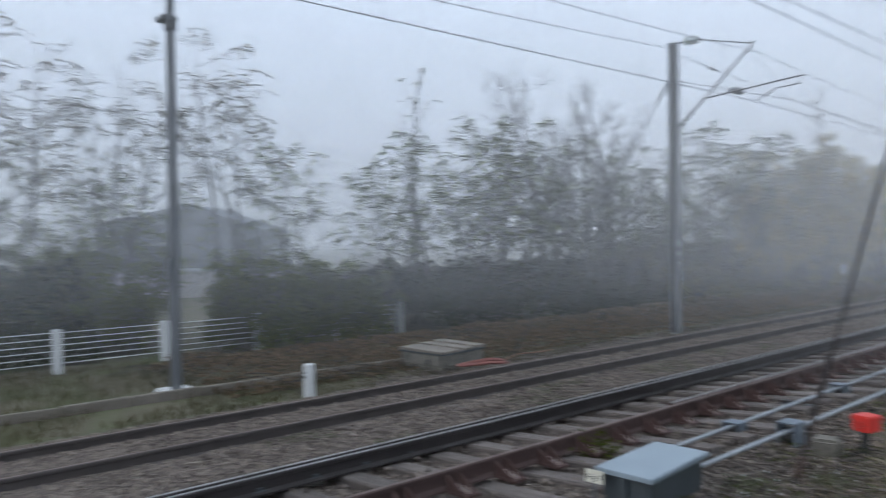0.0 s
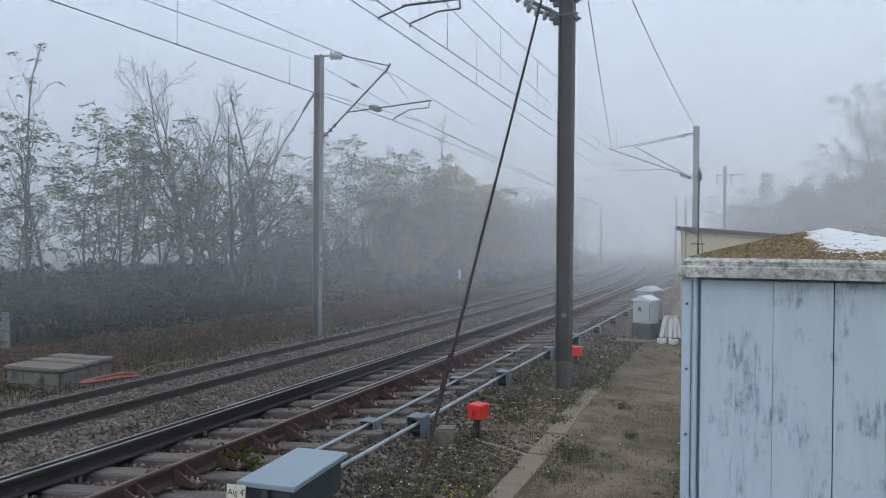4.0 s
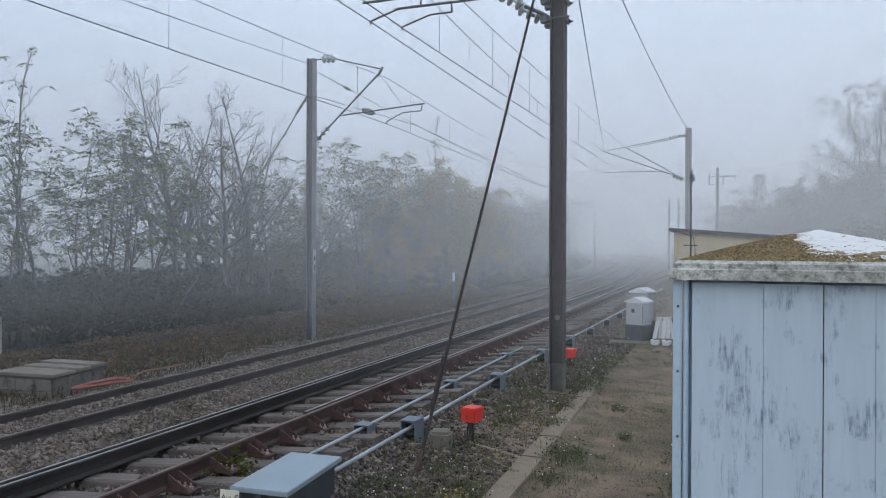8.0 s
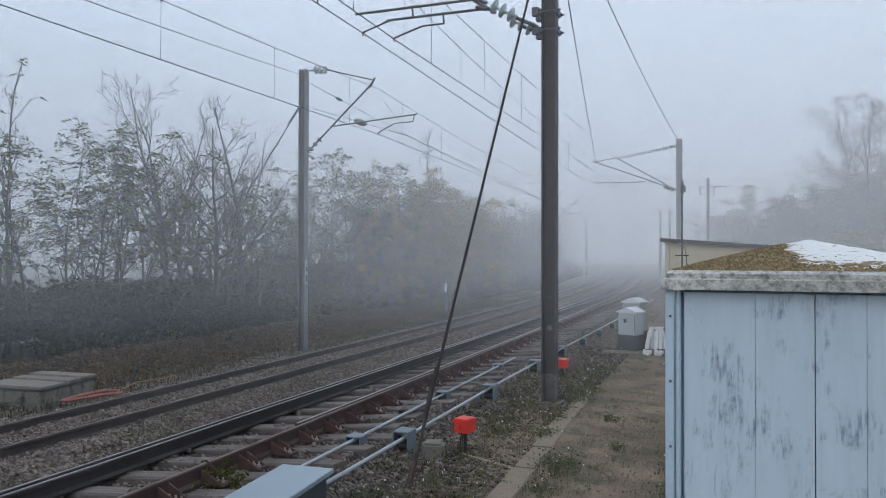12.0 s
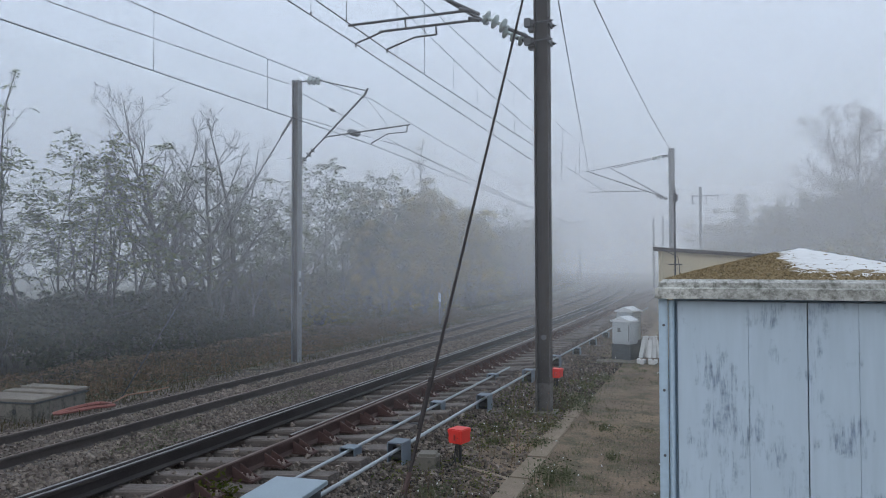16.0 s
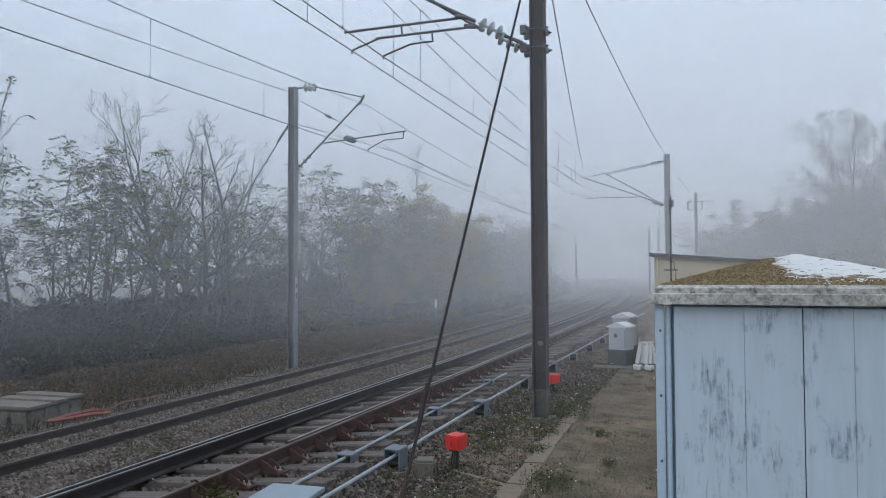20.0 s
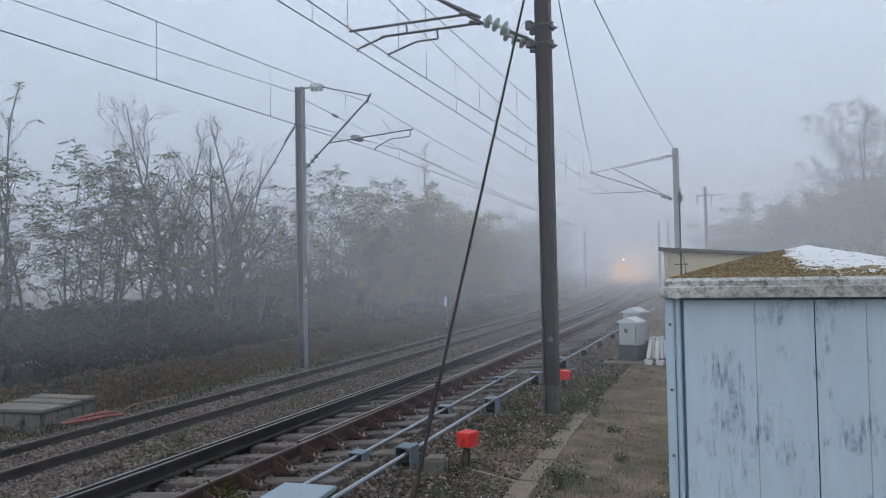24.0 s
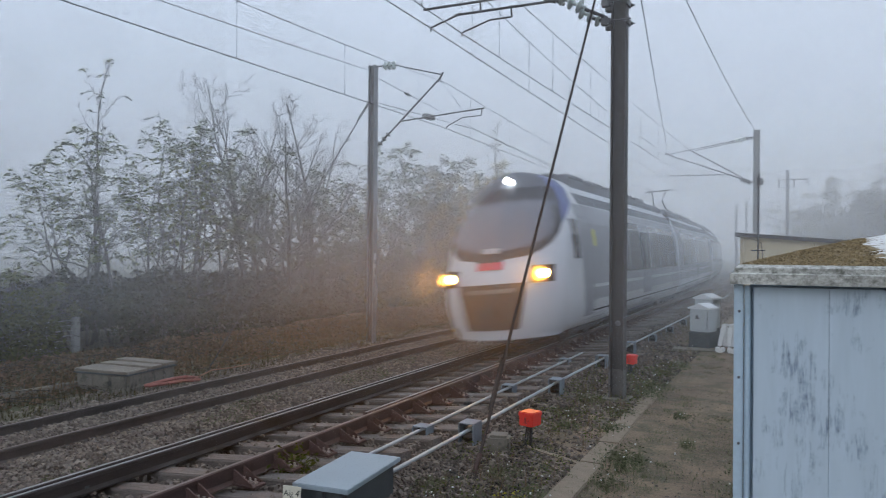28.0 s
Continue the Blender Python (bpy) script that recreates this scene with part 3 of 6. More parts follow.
# ---- fog: thin upright sheets of droplets, one behind another ----
def make_fog():
    haze = {k: mist_mat("fog", k) for k in (0.07, 0.08, 0.09, 0.1, 0.095, 0.16, 0.9)}
    rows = [(11.5, 0.07), (17.8, 0.1), (21.5, 0.08), (25.5, 0.08), (30, 0.08), (34.5, 0.08), (39, 0.08), (44, 0.08), (49, 0.08), (54, 0.08), (59, 0.08), (65, 0.08), (71, 0.08), (77, 0.08)]
    rows = [(r, haze[k]) for r, k in rows + [(84 + 9 * i, 0.095) for i in range(9)] + [(180, 0.16), (205, 0.16), (248, 0.9), (270, 0.9), (295, 0.9)]]
    for r, m in rows:
        s = Shape()
        n = 48
        for z in (-2.0, 1.2, 12.0, 44.0):
            for i in range(n + 1):
                w = radians(-75 + 210 * i / n)
                s.v.append((r * -math.sin(w), r * math.cos(w), z))
        for k in range(3):
            s.f += [(k * (n + 1) + i, k * (n + 1) + i + 1, (k + 1) * (n + 1) + i + 1, (k + 1) * (n + 1) + i) for i in range(n)]
        tagged(part("fog_sheet", s, m, smooth=True), "thin grey morning fog hanging over the railway", "fog", "morning fog", "stuff")


make_fog()


# ---- masts and overhead lines ----
def h_post(parent, height, flange, web, material, name="post", foot=0.0):
    """A rolled H-section that stands upright; flanges face along x, towards and away from the track."""
    t = flange * 0.09
    f, w = flange / 2, web / 2
    out = [(-w, -f), (-w + t, -f), (-w + t, -t / 2), (w - t, -t / 2), (w - t, -f), (w, -f), (w, f), (w - t, f), (w - t, t / 2), (-w + t, t / 2), (-w + t, f), (-w, f)]
    s = Shape()
    n = len(out)
    for z in (foot, height):
        s.v += [(x, y, z) for x, y in out]
    s.f = [(i, (i + 1) % n, n + (i + 1) % n, n + i) for i in range(n)] + [tuple(reversed(range(n))), tuple(range(n, 2 * n))]
    return part(name, s, material, parent)


def insulator(parent, a, b, discs=3, radius=0.11, material=None):
    a, b = Vector(a), Vector(b)
    length = (b - a).length
    prof = [(0, 0.02)]
    for i in range(discs):
        d = length * (i + 0.5) / discs
        prof += [(d - 0.055, 0.03), (d - 0.03, radius * 0.55), (d - 0.005, radius), (d + 0.012, radius), (d + 0.02, radius * 0.5), (d + 0.05, 0.03)]
    prof += [(length, 0.02)]
    return part("insulator", Shape().lathe(a, b - a, prof, 14), material or GLASS_INS, parent, "ribbed glass insulator", smooth=True)


def base_block(parent, half=0.3, top=0.08):
    return part("foundation", Shape().box(-half, -half, -0.4, half, half, top, 0.03), CONCRETE, parent, "weathered concrete foundation")


STEEL_FOOT = mat("mast_foot_grey", (0.1, 0.095, 0.09), 0.85, 0.1, 5, 0.3, 0.3, 60, spots=(0.05, 0.04, 0.035), spot_at=0.55)
GUY = mat("guy_rod_brown", (0.035, 0.027, 0.025), 0.7, 0.3, 3, 0.3, 0.1, 60)


def mast_near():
    m = thing("catenary_mast", "dark brown steel catenary mast standing beside the dirt path", "mast", pose(-2.6, 11.75, -0.3))
    base_block(m, 0.24, 0.05)
    h_post(m, 8.8, 0.24, 0.232, STEEL)
    part("identification_plate", Shape().lathe((0, -0.011, 1.25), (0, -1, 0), [(0, 0.045), (0.008, 0.045), (0.014, 0.02)], 14), GALV, m, "small round-cornered plate")
    part("painted_foot", Shape().box(-0.119, -0.123, 0.05, -0.09, 0.123, 0.5).box(0.09, -0.123, 0.05, 0.119, 0.123, 0.5).box(-0.09, -0.016, 0.05, 0.09, 0.016, 0.5), STEEL_FOOT, m, "greyer band at the mast's foot")
    for z in (6.12, 6.42):
        clamp = Shape().box(-0.15, -0.16, z - 0.05, -0.118, 0.16, z + 0.05, 0.006).box(0.118, -0.16, z - 0.05, 0.15, 0.16, z + 0.05, 0.006)
        for y in (-0.14, 0.14):
            clamp.tube((-0.2, y, z), (0.21, y, z), 0.014).tube((0.15, y, z), (0.18, y, z), 0.026, n=6)
        clamp.box(-0.26, -0.2, z - 0.07, -0.15, -0.1, z + 0.07, 0.008).box(-0.26, 0.08, z - 0.07, -0.15, 0.18, z + 0.07, 0.008)
        part("clamp", clamp, GALV_DARK, m, "dark steel clamp with through bolts")
    for dy, dx in ((-0.28, 0.0), (0.22, 0.38)):
        arm = part("cantilever", Shape().tube((-0.5, dy, 6.32), (-0.2, dy * 0.7, 6.18), 0.03).tube((-1.0, dy, 6.62), (-3.35 + dx, dy, 7.95), 0.03).tube((-0.2, dy * 0.6, 8.2), (-3.3 + dx, dy, 8.0), 0.014), GALV_DARK, m, "grey tubular bracket arm")
        insulator(arm, (-0.94 + dx * 0.5, dy, 6.585 - dx * 0.27), (-0.52 + dx * 0.5, dy, 6.345 - dx * 0.27), 3, 0.12)
        part("registration_tube", Shape().tube((-1.2, dy, 6.71), (-3.45 + dx, dy, 6.72), 0.024).tube((-1.15, dy, 6.7), (-1.35, dy, 6.75), 0.04), GALV_DARK, arm)
        sx = -2.35 + dx
        part("steady_arm", Shape().path([(sx, dy, 6.74), (sx + 0.02, dy, 6.54), (sx - 0.4, dy, 6.54), (sx - 0.95, dy, 6.38), (sx - 0.95, dy, 6.31)], 0.017), GALV_DARK, arm)
    g = thing("guy_rod", "dark steel guy rod slanting from mast to ground anchor", "guy wire")
    part("rod", Shape().tube((-2.49, 11.55, 8.0), (-3.06, 7.2, -0.1), 0.017, 0.019), GUY, g)
    part("turnbuckle", Shape().tube((-3.01, 7.7, 0.85), (-3.04, 7.42, 0.33), 0.024), GUY, g)
    part("anchor_rod", Shape().tube((-3.06, 7.2, -0.1), (-3.085, 6.95, -0.45), 0.03), RAIL_RUST, g)


def mast_far(x, y, base, height, label, top_tie=True, guy=False):
    """The masts of the far track; their arm reaches over the track to the right."""
    m = thing("catenary_mast", label, "mast", pose(x, y, base), group="masts of the far track")
    base_block(m, 0.25, 0.02)
    h_post(m, height, 0.22, 0.215, GALV)
    k = height - 8.5
    # shade of the recess and light on the flange, put on as coloured sheets
    part("web_lining", Shape().box(-0.086, -0.017, 0.03, 0.086, -0.0115, height - 0.05), STEEL, m, "dark sheet for the shade between the flanges")
    part("flange_face", Shape().box(0.1095, -0.108, 0.03, 0.1135, 0.108, height - 0.02), GALV_LIT, m, "paler strip for the flange that catches light")
    part("number_plate", Shape().box(0.115, -0.06, 2.05, 0.121, 0.06, 2.75), WHITE_PAINT, m, "white plate with dark bars")
    part("plate_bar", Shape().box(0.123, -0.035, 2.1, 0.126, 0.035, 2.3), BLACK, m)
    part("plate_bar", Shape().box(0.123, -0.035, 2.42, 0.126, 0.035, 2.55), BLACK, m)
    arm = part("cantilever", Shape().tube((0.15, 0, 6.0 + k), (2.3, 0, 7.9 + k), 0.028).tube((0.8, 0, 8.42 + k), (2.35, 0, 7.98 + k), 0.018).tube((0.1, 0, 8.45 + k), (0.35, 0, 8.45 + k), 0.025).tube((2.22, 0, 7.78 + k), (2.38, 0, 8.05 + k), 0.035), GALV_DARK, m, "grey tubular bracket arm")
    insulator(arm, (0.36, 0, 8.455 + k), (0.8, 0, 8.42 + k), 3, 0.13)
    part("stay", Shape().tube((2.3, 0, 7.8 + k), (3.05, 0, 6.86 + k), 0.006, n=5), WIRE, arm)
    insulator(arm, (0.2, 0, 6.04 + k), (0.62, 0, 6.42 + k), 3, 0.09, GALV_DARK)
    part("registration_tube", Shape().tube((0.95, 0, 6.72 + k), (3.7, 0, 6.9 + k), 0.022), GALV_DARK, arm)
    part("steady_arm", Shape().path([(3.62, 0, 6.9 + k), (3.6, 0, 6.7 + k), (3.0, 0, 6.68 + k), (2.5, 0, 6.45 + k), (2.5, 0, 6.38 + k)], 0.016), GALV_DARK, arm)
    if guy:
        s = thing("guy_wire", "thin dark guy wire running down into the brambles", "guy wire")
        part("wire", Shape().tube((x, y - 0.15, base + 7.4), (x - 0.6, y - 6.5, base - 0.3), 0.014), WIRE, s)
        part("tensioner", Shape().tube((x - 0.005, y - 0.2, base + 7.35), (x - 0.06, y - 0.75, base + 6.7), 0.035), GALV_DARK, s)
    return m


def mast_right():
    m = thing("catenary_mast", "grey steel catenary mast rising behind the cream building", "mast", pose(-1.9, 39, -0.3))
    base_block(m)
    h_post(m, 8.5, 0.3, 0.3, GALV)
    for dx, dy, up in ((0.0, -0.25, 0.0), (1.19, 0.25, 0.18)):
        arm = part("cantilever", Shape().tube((-0.2, dy, 5.9), (-4.35 + dx, dy, 7.5 + up), 0.03).tube((-0.9, dy, 8.0), (-4.2 + dx, dy, 7.46 + up), 0.02).tube((-0.1, dy, 8.12), (-0.5, dy, 8.1), 0.03), GALV_DARK, m, "grey tubular bracket arm")
        insulator(arm, (-0.45, dy, 8.1), (-1.0, dy, 8.0), 3, 0.12)
        insulator(arm, (-0.25, dy, 5.87), (-0.8, dy, 6.07), 3, 0.12, GALV_DARK)
    arm = part("registration_tube", Shape().tube((-1.3, 0, 6.34), (-4.28, 0, 6.38), 0.026).path([(-3.1, 0, 6.37), (-3.1, 0, 6.15), (-3.9, 0, 6.13), (-4.05, 0, 5.97)], 0.016), GALV_DARK, m)
    t = Shape().box(0.15, -0.1, 5.75, 0.32, 0.1, 6.1, 0.02)
    part("tension_wheel", t, GALV_DARK, m)
    p = thing("service_pole", "slim dark pole with short cross arm beside the cream building", "pole", pose(-0.86, 18.9, -0.3))
    part("shaft", Shape().tube((0, 0, 0), (0, 0, 4.3), 0.022, 0.02), WIRE, p)
    part("cross_arm", Shape().tube((-0.16, 0, 2.46), (0.16, 0, 2.46), 0.014), WIRE, p)
    part("cable", Shape().path([(-0.4, 0.45, 2.85), (-0.15, 0.3, 2.75), (0.06, 0.05, 2.65), (0.1, 0, 2.4), (0.1, 0, 1.7)], 0.008), WIRE, p)
    part("cap", Shape().box(-0.035, -0.035, 4.02, 0.045, 0.035, 4.2, 0.01).tube((0.03, 0, 3.96), (0.03, 0, 4.32), 0.008), WIRE, p)


def far_poles():
    p = thing("catenary_mast", "pale grey mast with double cross arm fading into fog", "mast", pose(-0.75, 56, -0.3))
    h_post(p, 8.2, 0.22, 0.22, GALV)
    part("cross_arm", Shape().tube((-0.6, 0, 7.55), (1.25, 0, 7.55), 0.045).tube((-0.55, 0, 6.95), (-0.55, 0, 7.6), 0.06).tube((0.42, 0, 6.95), (0.42, 0, 7.6), 0.06).tube((-0.55, 0, 7.0), (0.42, 0, 7.0), 0.035).tube((1.2, 0, 7.2), (1.2, 0, 7.6), 0.04), GALV_DARK, p)
    part("cantilever", Shape().tube((-0.1, 0, 4.5), (-2.7, 0, 5.6), 0.03).tube((-0.1, 0, 6.1), (-2.7, 0, 5.7), 0.02), GALV_DARK, p)
    for x, y, h, l in ((-5.95, 82, 7.6, -1.0), (-5.35, 88, 8.3, 1.0), (-16.5, 97, 7.4, 1.0), (-1.0, 120, 8.0, -1.0)):
        q = thing("catenary_mast", "faint grey mast deep in the fog", "mast", pose(x, y, -0.4), group="masts deep in the fog")
        h_post(q, h, 0.26, 0.26, GALV)
        part("cantilever", Shape().tube((0, 0, h - 0.3), (2.6 * l, 0, h - 0.7), 0.025).tube((0, 0, h - 2.2), (2.6 * l, 0, h - 0.7), 0.03).tube((0.8 * l, 0, h - 1.7), (3.0 * l, 0, h - 1.6), 0.02), GALV_DARK, q)


def overhead(label, supports, sag=0.4, contact_r=0.009, step=3.6):
    """A contact wire that hangs by droppers from a sagging messenger wire. supports: x, y, z of the contact wire and z of the messenger."""
    o = thing("overhead_line", label, "overhead wire", group="overhead lines")
    part("contact_wire", Shape().path([p[:3] for p in supports], contact_r, 5), WIRE, o)
    s = Shape()
    for p, r in zip(supports, supports[1:]):
        a, b = Vector(p[:3]), Vector(r[:3])
        n = max(2, round(abs(b.y - a.y) / step))

        def rise(k):
            return p[3] - p[2] + (r[3] - r[2] - p[3] + p[2]) * k - 4 * sag * k * (1 - k)
        s.path([tuple(a.lerp(b, i / (n * 2)) + Vector((0, 0, rise(i / (n * 2))))) for i in range(n * 2 + 1)], 0.0078, 5)
        for i in range(n):
            k = (i + 0.5) / n
            q, h = a.lerp(b, k), rise(k)
            part("dropper", Shape().tube(q, q + Vector((0, 0, h)), 0.0048, n=4).tube(q, q + Vector((0, 0, 0.05)), 0.012, n=5).tube(q + Vector((0, 0, h - 0.05)), q + Vector((0, 0, h)), 0.012, n=5), WIRE, o)
    part("messenger_wire", s, WIRE, o)


mast_near()
mast_far(-11.7, 18.9, -0.75, 8.5, "grey steel catenary mast among ballast and brambles", guy=True)
mast_far(-11.9, 53.7, -0.8, 7.9, "grey steel catenary mast half hidden in fog")
mast_right()
far_poles()
overhead("dark contact wire, messenger and droppers over the near track", [(-5.5, -38, 6.1, 7.6), (-5.4, -12, 5.95, 7.5), (-5.87, 11.5, 6.05, 7.5), (-5.95, 39, 5.65, 7.12), (-7.3, 66, 5.5, 7.0), (-11, 105, 5.4, 6.9), (-24.4, 180, 5.3, 6.8)])
overhead("dark contact wire, messenger and droppers over the branching track", [(-5.0, -38, 6.1, 7.6), (-4.9, -12, 5.95, 7.5), (-5.5, 12.0, 6.05, 7.55), (-5.05, 39, 5.88, 7.36), (-5.2, 66, 5.6, 7.1), (-2.5, 110, 5.4, 6.9)], 0.1)
overhead("dark contact wire, messenger and droppers over the far track", [(-9.4, -36, 5.4, 6.9), (-9.3, -9, 5.45, 6.9), (-9.2, 18.9, 5.65, 6.97), (-9.5, 53.7, 5.15, 6.5), (-13.5, 97, 5.0, 6.3), (-26, 170, 4.9, 6.2)], 0.35)


def plain_wire(name, label, pts, r=0.009, bead=None, fat=0.05):
    o = thing(name, label, "wire")
    part("strand", Shape().path(pts, r, 5), WIRE, o)
    if bead:
        a, b = bead
        a, b = Vector(a), Vector(b)
        n = (b - a).length
        part("strain_insulator", Shape().lathe(a, b - a, [(0, fat * 0.3), (n * 0.12, fat * 0.75), (n * 0.3, fat), (n * 0.7, fat), (n * 0.88, fat * 0.75), (n, fat * 0.3)], 12), GALV, o, smooth=True)


def sagging(a, b, sag, n=10):
    a, b = Vector(a), Vector(b)
    return [tuple(a.lerp(b, i / n) - Vector((0, 0, 4 * sag * (i / n) * (1 - i / n)))) for i in range(n + 1)]


plain_wire("earth_wire", "thin earth wire strung between mast tops", sagging((-2.6, 11.75, 8.45), (-1.9, 39, 8.05), 0.3) + sagging((-1.9, 39, 8.05), (-0.75, 56, 7.5), 0.25)[1:], 0.013)
plain_wire("earth_wire", "thin earth wire strung between mast tops", sagging((-2.57, 11.75, 8.0), (-6.1, 38.9, 7.15), 0.15), 0.013)
plain_wire("earth_wire", "thin earth wire running to the top of the far mast", sagging((-11.8, -18, 6.9), (-11.7, 18.75, 7.55), 0.35))
plain_wire("stay_wire", "thin stay wire with strain insulator beside the far mast", sagging((-11.55, 18.95, 7.35), (-9.4, 53, 5.2), 0.3), bead=((-11.45, 20.4, 7.2), (-11.43, 20.8, 7.17)))
plain_wire("stay_wire", "thin stay wire with large oval insulator beside the far mast", sagging((-11.55, 18.8, 6.6), (-9.0, 20.5, 5.85), 0.0) + [(-9.4, 53, 5.0)], bead=((-10.36, 19.59, 6.25), (-10.03, 19.81, 6.15)), fat=0.1)


# ---- beside the path ----
def shed():
    x0, x1, y0, y1, top = -0.27, 1.27, 4.2, 6.55, 1.93
    s = thing("equipment_shed", "pale blue boarded shed with a mossy concrete roof slab", "shed", pose(0, 0, 0))
    z0 = -0.35
    body = Shape().box(x0 + 0.06, y0 + 0.1, z0, x1 - 0.06, y1 - 0.06, top)
    part("body", body, PALE_BLUE_FRAME, s)
    part("corner_post", Shape().box(-0.285, y0 + 0.015, z0, -0.238, y0 + 0.075, top, 0.006), PALE_BLUE_FRAME, s, "pale blue angle post with bolts")
    part("corner_post", Shape().box(x1 - 0.05, y0 + 0.015, z0, x1 + 0.01, y0 + 0.075, top, 0.006), PALE_BLUE_FRAME, s)
    part("door_jamb", Shape().tube((-0.218, y0 + 0.045, z0), (-0.218, y0 + 0.045, top - 0.01), 0.016, 0.016, 10), PALE_BLUE_FRAME, s, "rounded pale blue door strip")
    b = Shape().lathe((0, 0, 0), (0, -1, 0), [(0, 0.008), (0.006, 0.0075), (0.009, 0.004)], 8).mesh("bolt", GALV_DARK)
    for z in np.arange(-0.02, 1.9, 0.36):
        part("bolt", b, GALV_DARK, s, m=pose(-0.258, y0 + 0.015, float(z)))
    # boards of the front, each with its own joint
    edges = [-0.189, 0.1765, 0.463, 0.70, 0.95, x1 - 0.055]
    for i, (a, c) in enumerate(zip(edges, edges[1:])):
        gap = (0.004, 0.0006, 0.0025, 0.0006, 0.0025, 0.0025)
        part("board", Shape().box(a + gap[i], y0 + 0.03, z0, c - gap[i + 1], y0 + 0.066, top - 0.016, 0.0015), PALE_BLUE, s)
    e = Shape()
    ring = [(0.0, top + 0.0), (0.0, top + 0.055), (0.02, top + 0.062), (0.02, top + 0.088), (0.045, top + 0.105)]
    for d, z in ring:
        a, c = x0 - 0.03 + d, x1 + 0.03 - d
        e.v += [(a, y0 - 0.05 + d, z), (c, y0 - 0.05 + d, z), (c, y1 + 0.05 - d, z), (a, y1 + 0.05 - d, z)]
    for k in range(4):
        e.f += [(k * 4 + i, k * 4 + (i + 1) % 4, k * 4 + 4 + (i + 1) % 4, k * 4 + 4 + i) for i in range(4)]
    e.f += [(3, 2, 1, 0), (16, 17, 18, 19)]
    part("eave", e, EAVE, s, "pale concrete eave blotched with dark lichen")
    # low pyramid of the roof in a fine, slightly uneven grid
    r, n = Shape(), 40
    cx, cy, zb, zt = 0.55, 5.37, top + 0.1, 2.228
    a0, a1, c0, c1 = x0 + 0.02, x1 - 0.02, y0, y1

    def height(x, y):
        dx = (cx - x) / (cx - a0) if x < cx else (x - cx) / (a1 - cx)
        dy = (cy - y) / (cy - c0) if y < cy else (y - cy) / (c1 - cy)
        return zb + (zt - zb) * (1 - max(dx, dy)) ** 0.93 + 0.007 * noise.noise(Vector((x * 13, y * 13, 2))) * (1 - max(dx, dy)) ** 0.2
    for j in range(n + 1):
        for i in range(n + 1):
            x, y = a0 + (a1 - a0) * i / n, c0 + (c1 - c0) * j / n
            r.v.append((x, y, height(x, y)))
    r.f = [(j * (n + 1) + i, j * (n + 1) + i + 1, (j + 1) * (n + 1) + i + 1, (j + 1) * (n + 1) + i) for j in range(n) for i in range(n)]
    slab = part("roof_slab", r, ROOF_STAINED, s, "whitewashed slab half grown over with ochre moss")
    rng, tufts = random.Random(77), []
    for _ in range(24000):
        x, y = rng.uniform(a0, a1), rng.uniform(c0, c1)
        z = height(x, y)
        rag = 0.12 * noise.noise(Vector((x * 7, y * 7, 4)))
        if x + 0.52 * z + rag < 1.5 or (z + 0.3 * rag < 2.06 and rng.random() < 0.7) or rng.random() < 0.006:
            tufts.append((x, y, z + rng.uniform(-0.003, 0.004)))
    stones("moss", "", tufts, (0.002, 0.0075), MOSS_CLUMP, slab)


shed()


def cream_building():
    b = thing("small_building", "low cream rendered building with thin sloping roof", "building", pose(-1.3, 19.5, -0.35))
    w, d = 4.6, 4.0
    part("wall", Shape().extrude([(0, 0), (w, 0), (w, 2.5), (0, 2.86)], 0, d), CREAM, b)
    part("roof", Shape().extrude([(-0.12, 2.868), (w + 0.2, 2.48), (w + 0.2, 2.58), (-0.12, 2.96)], -0.14, d + 0.14), ROOF_EDGE, b, "thin dark brown roof edge")
    part("downpipe", Shape().tube((0.06, -0.05, 0), (0.06, -0.05, 2.8), 0.035), CREAM, b)


cream_building()


def signal_cabinet(x, y, w, h, d, label):
    c = thing("signal_cabinet", label, "cabinet", pose(x, y, -0.3, 0, 0, -22), group="lineside cabinets")
    part("plinth", Shape().box(-w / 2 - 0.02, -d / 2 - 0.02, -0.1, w / 2 + 0.02, d / 2 + 0.02, 0.42, 0.02), BOX_DARK, c, "dark concrete plinth")
    part("body", Shape().box(-w / 2, -d / 2, 0.42, w / 2, d / 2, 0.42 + h, 0.015), WHITE_PAINT, c)
    part("door", Shape().box(-w / 2 + 0.03, -d / 2 - 0.02, 0.46, w / 2 - 0.03, -d / 2 - 0.003, 0.38 + h, 0.008), WHITE_PAINT, c)
    part("hinge", Shape().tube((w / 2 - 0.02, -d / 2 - 0.018, 0.5), (w / 2 - 0.02, -d / 2 - 0.018, 0.36 + h), 0.008), GALV, c)
    part("handle", Shape().box(-0.08, -d / 2 - 0.032, 0.42 + h * 0.56, 0.0, -d / 2 - 0.021, 0.42 + h * 0.74, 0.004).tube((-0.04, -d / 2 - 0.045, 0.42 + h * 0.7), (0.035, -d / 2 - 0.045, 0.42 + h * 0.58), 0.009).tube((-0.04, -d / 2 - 0.03, 0.42 + h * 0.7), (-0.04, -d / 2 - 0.05, 0.42 + h * 0.7), 0.012), GALV_DARK, c, "steel lever handle on a small plate")
    hw = w / 2 + 0.028
    part("roof", Shape().extrude([(-hw, 0.428 + h), (hw, 0.428 + h), (hw, 0.46 + h), (0, 0.57 + h), (-hw, 0.46 + h)], -d / 2 - 0.045, d / 2 + 0.045), CABINET_ROOF, c, "low white gable roof")


